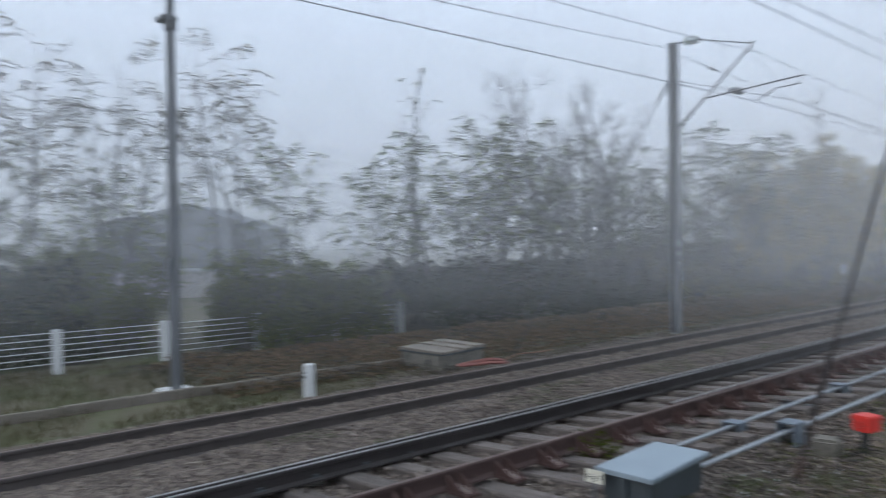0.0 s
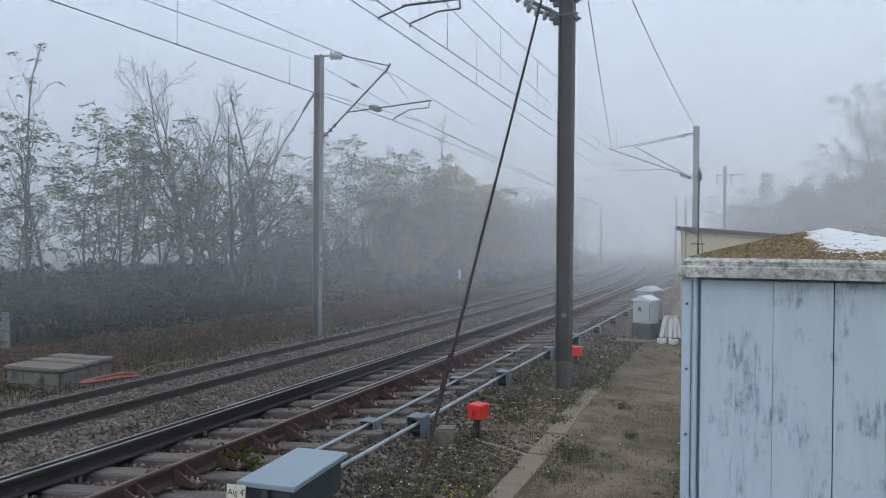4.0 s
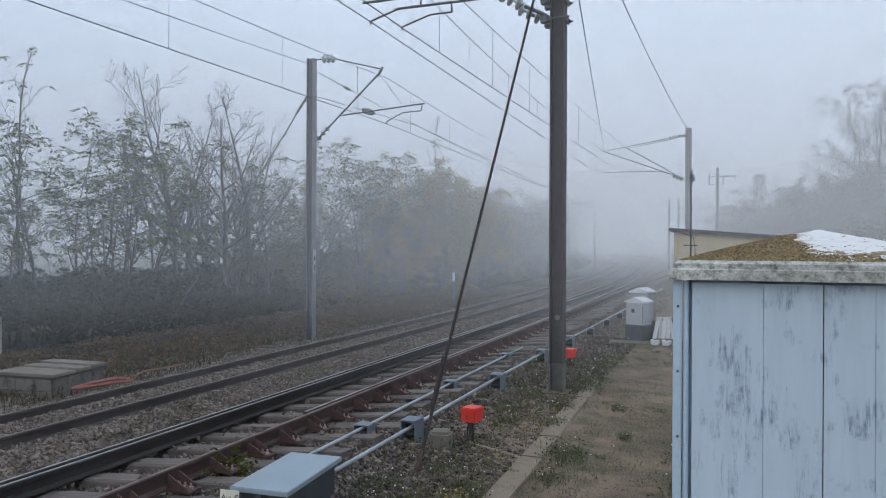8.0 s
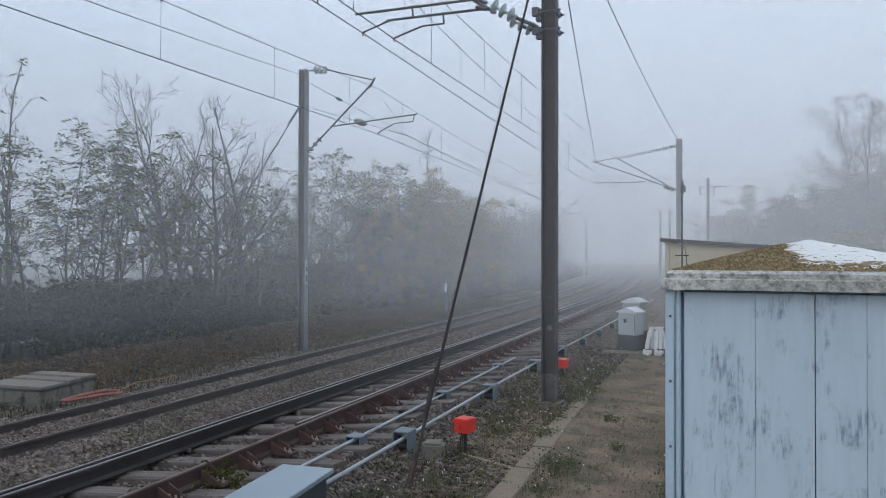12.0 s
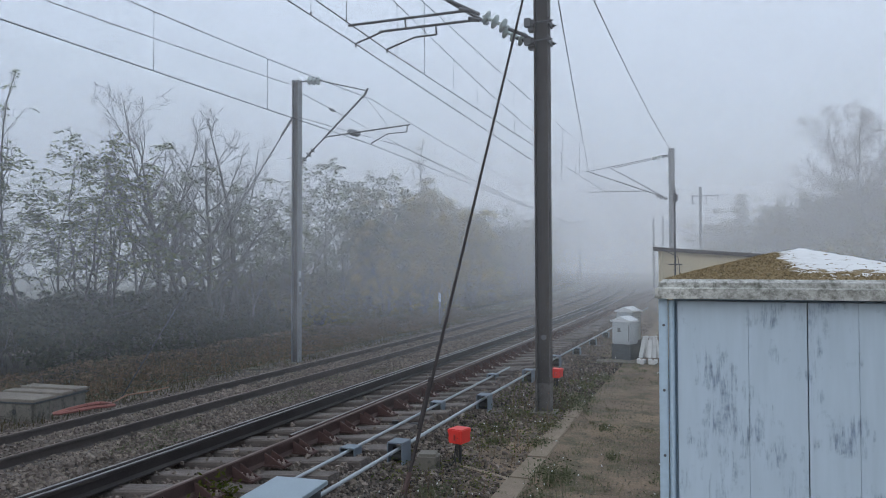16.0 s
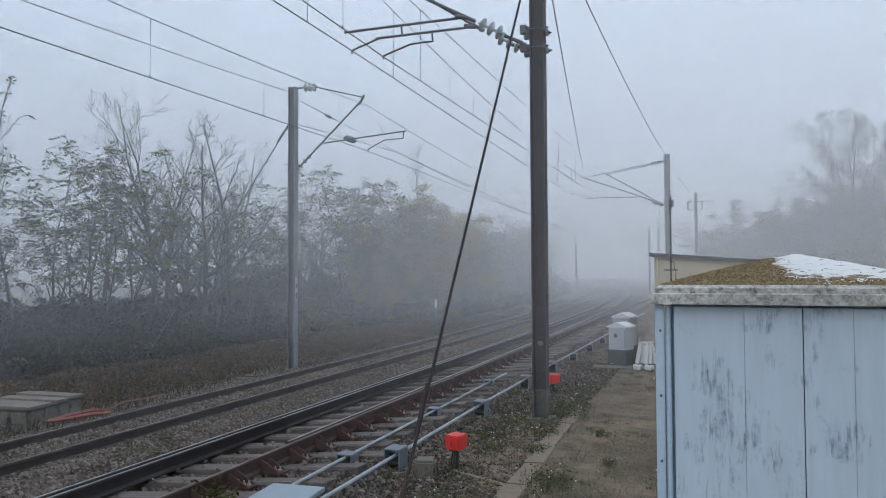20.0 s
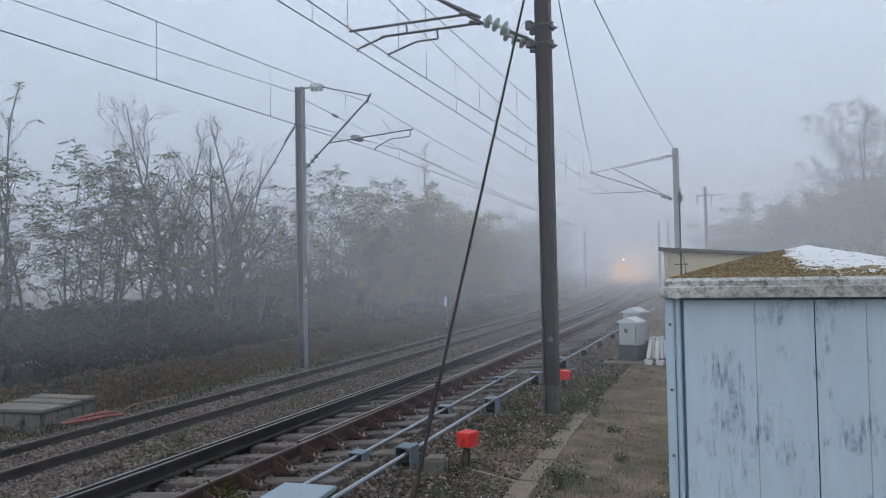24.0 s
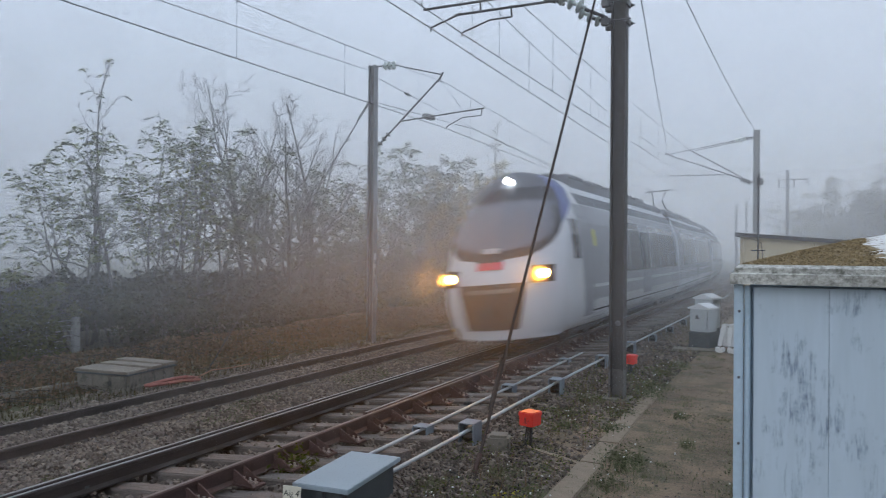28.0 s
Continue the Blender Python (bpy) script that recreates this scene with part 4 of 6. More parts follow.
signal_cabinet(-2.13, 19.25, 0.5, 0.56, 0.44, "white gabled signalling cabinet with lever handle on dark plinth")
signal_cabinet(-2.15, 20.3, 0.5, 0.75, 0.44, "white gabled signalling cabinet behind its twin")


def concrete_posts():
    def post(h, r):
        return Shape().box(-r, -r, 0, r, r, h - 0.09, 0.015).box(-r * 0.7, -r * 0.7, h - 0.092, r * 0.7, r * 0.7, h - 0.05, 0.01).box(-r, -r, h - 0.052, r, r, h, 0.015)
    upright, lying = post(0.56, 0.047).mesh("concrete_post", CONCRETE_PALE), post(0.36, 0.05).mesh("concrete_post", CONCRETE_PALE)
    for x, y, tip, lean, turn in ((-1.72, 18.95, 14, 12, 10), (-1.6, 19.02, 12, 9, 30), (-1.5, 18.9, 16, 4, 5), (-1.4, 19.0, 10, 2, 20), (-1.3, 19.08, 8, -3, 40)):
        p = part("concrete_post", upright, CONCRETE_PALE, m=pose(x, y, -0.2, -tip, lean, turn))
        tagged(p, "short white concrete post leaning in a heap", "post", "heap of concrete posts")
    for x, y, z, turn in ((-1.75, 18.78, -0.235, 8), (-1.61, 18.7, -0.235, -5), (-1.47, 18.76, -0.235, 5), (-1.33, 18.7, -0.235, -7)):
        p = part("concrete_post", lying, CONCRETE_PALE, m=pose(x, y, z, 90, 0, turn))
        tagged(p, "short white concrete post lying on the ground", "post", "heap of concrete posts")
    slab = part("ground_slab", Shape().box(-0.75, -0.3, -0.1, 0.75, 0.3, 0.03, 0.015), CONCRETE, m=pose(-2.05, 18.75, -0.3, 0, 0, 2))
    tagged(slab, "grey concrete slab before the white cabinets", "slab")


concrete_posts()


def points_box():
    b = thing("points_motor", "dark points motor box with grey-blue lid, label plate", "points motor", pose(-3.64, 5.53, -0.3, 0, 0, 5))
    part("housing", Shape().box(-0.225, -0.48, 0, 0.225, 0.48, 0.355, 0.02), BOX_DARK, b)
    part("lid", Shape().box(-0.27, -0.53, 0.356, 0.27, 0.53, 0.4, 0.006), BOX_LID, b, "grey-blue painted lid")
    part("latch", Shape().box(-0.03, -0.53, 0.2, 0.03, -0.47, 0.35, 0.006), BOX_DARK, b)
    part("cable_gland", Shape().tube((0.12, -0.43, 0.12), (0.12, -0.62, 0.05), 0.05).tube((0.2, -0.5, -0.1), (0.2, -0.5, 0.2), 0.07), BLACK, b)
    s = thing("label_plate", "cream plate lettered Aig 4 beside points motor", "sign", pose(-3.79, 4.88, 0.05, 84, 0, 8))
    part("plate", Shape().box(-0.085, -0.055, -0.006, 0.085, 0.055, 0.0, 0.002), mat("plate_cream", (0.55, 0.52, 0.42), 0.6, 0, 8, 0.15, 0.05), s)
    part("stake", Shape().box(-0.015, -0.35, -0.02, 0.015, 0.0, -0.007), GALV_DARK, s)
    for text, size, x, y in (("Aig 4", 0.07, -0.075, -0.028), ("es", 0.03, 0.055, 0.01)):
        cu = bpy.data.curves.new("lettering", "FONT")
        cu.body, cu.size, cu.extrude = text, size, 0.0008
        cu.materials.append(BLACK)
        o = new("lettering", cu)
        o.parent = s
        o.matrix_basis = pose(x, y, 0.0012)


points_box()


RED_DARK = mat("red_plastic_dark", (0.3, 0.03, 0.025), 0.5, 0, 6, 0.2, 0, 60)


def red_box(x, y, turn, size, lift):
    r = thing("junction_box", "small red junction box on a short cable post", "junction box", pose(x, y, -0.3, 0, 0, turn) @ Matrix.Scale(size, 4), group="red junction boxes")
    z = lift
    part("housing", Shape().box(-0.12, -0.13, z, 0.12, 0.13, z + 0.175, 0.015), RED, r)
    part("cover", Shape().box(-0.13, -0.14, z + 0.14, 0.13, 0.14, z + 0.215, 0.014), RED, r)
    part("clasp", Shape().box(-0.012, -0.148, z + 0.05, 0.012, -0.13, z + 0.14, 0.003).box(-0.03, -0.15, z + 0.05, 0.03, -0.13, z + 0.062, 0.003), RED_DARK, r)
    part("screw", Shape().lathe((0.05, -0.13, z + 0.09), (0, -1, 0), [(0, 0.012), (0.006, 0.01)], 8), RED_DARK, r)
    part("post", Shape().tube((0, 0.02, -0.1), (0, 0.02, z + 0.01), 0.026), BLACK, r)
    for pts in (((0.03, -0.03, z), (0.045, -0.05, z * 0.5), (0.07, -0.06, 0.05), (0.16, -0.1, 0.015), (0.4, -0.12, 0.012)),
                ((-0.03, -0.04, z), (-0.045, -0.06, z * 0.5), (0.0, -0.1, 0.04), (0.12, -0.16, 0.015), (0.3, -0.2, 0.012), (0.2, -0.34, 0.012), (-0.2, -0.3, 0.012), (-0.45, -0.1, 0.012)),
                ((0.0, -0.05, z), (0.01, -0.08, z * 0.4), (-0.06, -0.12, 0.03), (-0.25, -0.16, 0.015), (-0.6, -0.1, 0.012), (-0.9, 0.05, 0.012))):
        part("cable", Shape().path(pts, 0.013), BLACK, r, "black cable trailing on the ground")


red_box(-2.9, 8.37, -14, 0.8, 0.35)
red_box(-2.93, 14.4, -8, 0.82, 0.25)


def point_rods():
    rods = thing("point_rods", "two grey-blue steel signalling rods running beside the track", "point rods")
    part("rod", Shape().path([(-3.52, 6.0, -0.06), (-3.55, 12, -0.06), (-3.5, 17, -0.06), (-3.35, 26, -0.06), (-3.2, 40, -0.06)], 0.022, 8), ROD, rods)
    part("rod", Shape().path([(-4.1, 6.2, -0.1), (-4.15, 10, -0.1), (-4.2, 15.5, -0.1)], 0.02, 8), ROD, rods)
    def trough(w, d, z0, z1):
        k = 0.014
        return Shape().box(-w, -d, z1 - k, w, d, z1, 0.004).box(-w, -d, z0, -w + k, d, z1 - k - 0.001).box(w - k, -d, z0, w, d, z1 - k - 0.001)
    guide, low = trough(0.1, 0.13, 0.06, 0.32).mesh("rod_guide", GUIDE), trough(0.1, 0.1, 0.06, 0.24).mesh("rod_guide", GUIDE)
    foot = board(0.5, 0.2, 0.09, 40).mesh("foot_timber", WOOD)
    roller = Shape().tube((-0.085, 0, 0.13), (0.085, 0, 0.13), 0.045, n=10).mesh("roller", BLACK)
    # black block added in the open guide for the shade inside it
    backing = Shape().box(-0.085, 0.02, 0.06, 0.085, 0.1, 0.235).mesh("backing", BLACK)
    for x, y, k in ((-3.56, 8.05, guide), (-3.53, 11.45, guide), (-3.53, 14.5, guide), (-3.47, 17.0, guide), (-3.42, 19.5, low), (-3.37, 22.0, low), (-3.33, 24.5, low), (-3.28, 27.2, low), (-4.13, 7.9, low), (-4.18, 11.0, low), (-4.2, 14.2, low)):
        g = part("rod_guide", k, GUIDE, rods, "grey-blue roller guide", m=pose(x, y, -0.3))
        part("roller", roller, BLACK, g)
        part("backing", backing, BLACK, g)
        part("foot_timber", foot, WOOD, g, m=pose(0.06, 0, -0.035))
    blk = part("concrete_block", Shape().box(-0.13, -0.13, -0.1, 0.13, 0.13, 0.2, 0.03), CONCRETE, m=pose(-3.2, 8.1, -0.3, 0, 0, 15))
    tagged(blk, "rough grey-brown concrete block at the foot of the guy rod", "block")
    m = thing("points_lever", "dark iron crank and fittings beside the brown rail", "points gear", pose(-4.2, 9.6, -0.25))
    part("base", Shape().box(-0.35, -0.12, -0.05, 0.4, 0.12, 0.04, 0.01), BOX_DARK, m)
    part("crank", Shape().lathe((-0.1, 0, 0.04), (0, 0, 1), [(0, 0.1), (0.06, 0.1), (0.07, 0.05), (0.11, 0.05)], 10), BLACK, m)
    part("pin", Shape().lathe((0.2, 0, 0.04), (0, 0, 1), [(0, 0.08), (0.09, 0.08), (0.1, 0.03)], 10), BLACK, m)


point_rods()


def kerb():
    k = thing("kerb", "earthy concrete edging stones along the dirt path", "kerb", kind="structure")
    rng = random.Random(8)
    line_y, line_x = [3.0, 7.0, 8.4, 10.3, 12.2, 12.9, 13.9, 14.4], [-2.03, -2.04, -2.07, -2.14, -2.16, -2.24, -2.5, -2.68]
    y = 3.4
    while y < 13.9:
        length = rng.uniform(0.72, 1.0) if y < 12 else 0.5
        xa, xb = float(np.interp(y, line_y, line_x)), float(np.interp(y + length, line_y, line_x))
        w = 0.13 * rng.uniform(0.92, 1.06)
        part("edging_stone", Shape().box(-w, 0.0, -0.2, w, length - 0.014, 0.03, 0.012), KERB_MAT, k, m=pose(xa + rng.uniform(-0.008, 0.008), y, -0.3 + rng.uniform(-0.012, 0.006), rng.uniform(-0.8, 0.8), rng.uniform(-2, 2), math.degrees(math.atan2(xa - xb, length)) + rng.uniform(-0.8, 0.8)))
        y += length
    part("edging_stone", Shape().box(-0.05, 0, -0.15, 0.05, 1.0, 0.03, 0.015), KERB_MAT, k, m=pose(-2.1, 7.9, -0.3, 0, 0, 62))


kerb()


# ---- beyond the far track ----
def concrete_chamber():
    c = thing("cable_chamber", "grey concrete block chamber with loose cover slabs", "cable chamber", pose(-12.62, 10.7, -0.93, 0, 0, 8) @ Matrix.Diagonal((0.92, 0.88, 1.12, 1)))
    rng = random.Random(2)
    for row in range(2):
        for side, (ax, ay, bx, by) in enumerate(((-0.65, -0.75, 0.65, -0.75), (0.65, -0.75, 0.65, 0.75), (0.65, 0.75, -0.65, 0.75), (-0.65, 0.75, -0.65, -0.75))):
            n = 3 if side in (0, 2) else 4
            for i in range(n):
                k0, k1 = i / n, (i + 1) / n
                px, py, qx, qy = ax + (bx - ax) * k0, ay + (by - ay) * k0, ax + (bx - ax) * k1, ay + (by - ay) * k1
                part("block", Shape().box(min(px, qx) - (0.07 if ax == bx else -0.005), min(py, qy) - (0.07 if ay == by else -0.005), row * 0.22, max(px, qx) + (0.07 if ax == bx else -0.005), max(py, qy) + (0.07 if ay == by else -0.005), row * 0.22 + 0.212, 0.008), CONCRETE, c)
    # dark plate under the slabs paints the shade of the hollow below
    part("rim", Shape().box(-0.74, -0.84, 0.444, 0.74, 0.84, 0.47, 0.008), BOX_DARK, c, "dark sheet for the shade in the gaps between slabs")
    for y0, y1, up, rz in ((-0.84, -0.16, 0.0, 0), (-0.04, 0.32, 0.012, 1.2), (0.44, 0.84, 0.025, -0.8)):
        part("cover_slab", Shape().box(-0.73, y0, 0, 0.73, y1, 0.05, 0.01), CONCRETE_LIGHT, c, "pale cover slab", m=pose(0, 0, 0.472 + up, 0, 0.6, rz))
    part("drain_hole", Shape().lathe((0.25, -0.823, 0.3), (0, -1, 0), [(0, 0.05), (0.004, 0.05)], 12), BLACK, c)
    d = thing("cable_duct", "loops of orange-red plastic cable duct on ballast", "cable duct", pose(-11.35, 10.9, -0.66))
    part("loop", Shape().path([(-0.3, -0.6, 0.02), (-0.15, -0.35, 0.08), (0.0, -0.1, 0.12), (0.06, 0.15, 0.12), (0.02, 0.38, 0.07), (-0.1, 0.6, 0.02)], 0.038), CABLE_ORANGE, d)
    part("loop", Shape().path([(-0.25, -0.55, 0.02), (-0.02, -0.3, 0.05), (0.12, 0.0, 0.07), (0.18, 0.2, 0.05), (0.14, 0.45, 0.03)], 0.036), CABLE_ORANGE, d)
    part("loop", Shape().path([(-0.15, 0.7, 0.02), (-0.35, 1.3, 0.06), (-0.25, 1.9, 0.05), (-0.4, 2.6, 0.02)], 0.016), mat("duct_rust", (0.2, 0.1, 0.06), 0.8), d)


concrete_chamber()


def far_edging():
    k = thing("edging", "pale mossy concrete edging in rough grass", "kerb", kind="structure")
    rng = random.Random(19)
    m = Shape().box(-0.06, 0.0, -0.2, 0.06, 1.18, 0.16, 0.015).mesh("edging_stone", CONCRETE_LIGHT)
    for i in range(11):
        part("edging_stone", m, CONCRETE_LIGHT, k, m=pose(-13.3 + rng.uniform(-0.02, 0.02), -3.1 + 1.2 * i, -0.79, rng.uniform(-1, 1), rng.uniform(-3, 3), rng.uniform(-1, 1)))


far_edging()


def grey_mast():
    m = thing("lamp_mast", "slim galvanised steel lamp mast with floodlight near the fence", "lamp mast", pose(-13.8, 5.03, -0.8))
    part("footing", Shape().box(-0.32, -0.32, -0.3, 0.32, 0.32, 0.1, 0.03), CONCRETE_PALE, m, "pale concrete footing")
    part("pole", Shape().tube((0, 0, 0.1), (0, 0, 9.5), 0.11, 0.07, 12), GALV, m, smooth=False)
    part("service_box", Shape().box(-0.13, -0.13, 2.2, 0.13, -0.09, 2.6, 0.01), GALV, m)
    part("lamp_head", Shape().box(-0.36, -0.16, 7.12, -0.02, 0.16, 7.22, 0.02).tube((-0.1, 0, 7.0), (-0.1, 0, 7.15), 0.03).box(-0.1, -0.1, 6.9, 0.1, 0.1, 7.1, 0.02), GALV_DARK, m, "small dark floodlight head")


grey_mast()
marker = thing("marker_post", "stubby white concrete marker post in the grass", "marker post", pose(-11.35, 6.5, -0.75))
part("stub", Shape().lathe((0, 0, -0.2), (0, 0, 1), [(0, 0.11), (0.82, 0.1), (0.84, 0.09)], 14), CONCRETE_PALE, marker)
part("painted_bar", Shape().box(-0.04, -0.112, 0.4, 0.04, -0.1, 0.44), BLACK, marker)
part("painted_bar", Shape().box(-0.03, -0.112, 0.48, 0.03, -0.1, 0.52), BLACK, marker)


def fence():
    f = thing("fence", "low white concrete fence with thin horizontal wires", "fence", kind="structure")
    pts = [(-18.2, -5.8), (-18.2, -3.35), (-18.2, -0.9), (-18.2, 1.5), (-18.2, 3.95), (-18.2, 6.38), (-18.2, 8.88), (-18.2, 11.3), (-18.2, 13.7)]
    post = Shape().box(-0.09, -0.09, -0.2, 0.09, 0.09, 0.98, 0.015).mesh("fence_post", CONCRETE_PALE)
    for x, y in pts:
        part("fence_post", post, CONCRETE_PALE, f, m=pose(x, y, -0.83))
    for z in (0.2, 0.34, 0.48, 0.62, 0.76, 0.9):
        for (ax, ay), (bx, by) in zip(pts, pts[1:]):
            part("fence_wire", Shape().tube((ax, ay, z - 0.83), (bx, by, z - 0.83 + 0.01), 0.011, n=5), CONCRETE_PALE, f)


fence()
sign = thing("speed_board", "small white lineside board on a thin post", "sign", pose(-12.9, 34.3, -0.8))
part("post", Shape().tube((0, 0, 0), (0, 0, 1.6), 0.03).tube((0.05, 0, 0), (0.12, 0, 0.9), 0.02), GALV, sign)
part("board", Shape().box(-0.07, -0.03, 1.15, 0.07, 0.0, 1.6, 0.01), WHITE_PAINT, sign)

hall = thing("far_building", "dim slate-blue building beyond the trees in fog", "building", pose(-41, 17.4, -1.1, 0, 0, 49.5))
part("wall", Shape().box(-7, 0.15, 0, 2.5, 8, 1.7), FAR_WALL, hall, "pale reddish lower wall")
part("roof", Shape().extrude([(-7, 1.7), (2.65, 1.7), (2.65, 4.0), (-1.7, 5.5), (-7, 4.3)], 0, 8.2), HILL_MAT, hall, "dark slate-blue cladding and roof")
part("gutter", Shape().box(-7.1, -0.12, 1.55, 2.75, -0.01, 1.72), WHITE_PAINT, hall)


# ---- trees and growth ----
def limb(rng, base, direction, length, radius, level, spec, out, tips):
    """One limb with all that grows from it. spec holds, level by level, joints, children, their angle in degrees, their share of the length, where they begin and the upward pull."""
    joints, children, angle, share, begin, up = spec[level]
    p, d = Vector(base), Vector(direction).normalized()
    wander = (0.07, 0.12, 0.16, 0.2)[level]
    at, spin = begin, rng.uniform(0, 6.28)
    for i in range(joints):
        d = (d + Vector((rng.gauss(0, wander), rng.gauss(0, wander), rng.gauss(0, wander * 0.6) + up))).normalized()
        q = p + d * (length / joints)
        r0, r1 = radius * (1 - 0.86 * i / joints), radius * (1 - 0.86 * (i + 1) / joints)
        out.append((p.copy(), q.copy(), r0, r1))
        if level >= len(spec) - 2:
            tips.append((q.copy(), d.copy()))
        while children and level + 1 < len(spec) and at <= (i + 1) / joints:
            k = at * joints - i
            start = p.lerp(q, min(1.0, max(0.0, k)))
            spin += 2.4 + rng.uniform(-0.5, 0.5)
            side = d.orthogonal().normalized()
            side = Matrix.Rotation(spin, 3, d) @ side
            w = radians(angle * rng.uniform(0.7, 1.25))
            size = length * share * (1.15 - 0.8 * at) * rng.uniform(0.7, 1.25)
            limb(rng, start, d * math.cos(w) + side * math.sin(w), size, min(r0 * 0.62, radius * (1.05 - at) * 0.7), level + 1, spec, out, tips)
            at += (1 - begin) / children * rng.uniform(0.7, 1.3)
        p = q


def limbs_mesh(segments, name, material, least=0.0065):
    s = Shape()
    for a, b, r0, r1 in segments:
        s.tube(a, b, max(r0, least), max(r1, least * 0.65), 6 if r0 > 0.03 else 4 if r0 > 0.012 else 3, False)
    return s.mesh(name, material)


def leaves_mesh(spots, size, name, material, seed, droop=0.3, ways=None, slim=0.24):
    """Small pointed leaves of four corners, one by one, at spots; ways: the way each one points."""
    rng = np.random.default_rng(seed)
    n = len(spots)
    c = np.asarray(spots, float).reshape(-1, 3)
    a = rng.normal(0, 1, (n, 3)) * (1 if ways is None else 0.3)
    a[:, 2] = a[:, 2] * 0.45 - droop
    if ways is not None:
        a += np.asarray(ways, float)
    a /= np.linalg.norm(a, axis=1, keepdims=True)
    b = np.cross(a, rng.normal(0, 1, (n, 3)) if ways is None else rng.normal(0, 0.5, (n, 3)) + np.array([0, 0, 1.0]))
    b /= np.linalg.norm(b, axis=1, keepdims=True)
    ln = rng.uniform(0.7, 1.2, (n, 1)) * size
    w = ln * slim
    v = np.stack([c - a * ln * 0.5, c + b * w, c + a * ln * 0.5, c - b * w], 1).reshape(-1, 3)
    me = bpy.data.meshes.new(name)
    me.from_pydata(v.tolist(), [], (np.arange(n * 4).reshape(-1, 4)).tolist())
    me.materials.append(material)
    return me


def tree_model(name, label, seed, height, stems, sprays, leaf, size=0.13, lean=0.18, start=0.3, angle=46, share=0.4, counts=(13, 6, 4), up=0.05, thick=0.055, top_bare=0.0, reach=0.5, low=1.6, least=0.0065, foot=0.16):
    """A tree whose thin ends bear sprays: leaflets in pairs along a drooping stalk. sprays: how many stalks an end bears on average."""
    rng = random.Random(seed)
    t = thing(name, label, "tree")
    segs, tips = [], []
    spec = [(11, counts[0], angle, share, start, up * 0.5), (6, counts[1], 42, 0.45, 0.25, up), (4, counts[2], 40, 0.5, 0.25, up), (3, 0, 0, 0, 1, 0.02)]
    turn = rng.uniform(0, 6.28)
    for k in range(stems):
        w = turn + 6.28 * k / stems + rng.uniform(-0.4, 0.4)
        by = lean * rng.uniform(0.4, 1.4)
        limb(rng, (math.cos(w) * foot * stems ** 0.5, math.sin(w) * foot * stems ** 0.5, -0.1), (math.cos(w) * by, math.sin(w) * by, 1), height * rng.uniform(0.72, 1.0), thick * rng.uniform(0.75, 1.2), 0, spec, segs, tips)
    k = height / max(q.z for q, _ in tips)
    segs = [(a * k, b * k, r0, r1) for a, b, r0, r1 in segs]
    part("trunk", limbs_mesh(segs, "trunk", BARK, least), BARK, t, "bare grey-brown stems and twigs")
    spots, ways = [], []
    for q, d in tips:
        q = q * k
        if q.z > height * (1 - top_bare) or q.z < low:
            continue
        for _ in range(int(sprays + rng.random())):
            w = rng.uniform(0, 6.28)
            line = Vector((math.cos(w) + d.x, math.sin(w) + d.y, rng.uniform(-0.55, 0.15))).normalized()
            side = line.cross(Vector((0, 0, 1))).normalized()
            length = reach * rng.uniform(0.6, 1.2)
            n = max(3, round(length / (size * 0.62)))
            for i in range(n):
                c = q + line * (length * (i + 0.6) / n) - Vector((0, 0, 0.12 * (i / n) ** 2))
                for sg in (-1, 1):
                    if rng.random() < 0.85:
                        spots.append(c + side * sg * size * 0.45)
                        ways.append(side * sg + line * 0.5)
    if spots:
        part("crown", leaves_mesh([tuple(p) for p in spots], size, "crown", leaf, seed, 0.25, [tuple(w) for w in ways]), leaf, t)
    return t


def plant(model, x, y, z, turn, grow_by=1.0, label=""):
    c = copy_thing(model, pose(x, y, z, 0, 0, turn))
    c.scale = (grow_by, grow_by, grow_by)
    if label:
        c["label"] = label
    return c


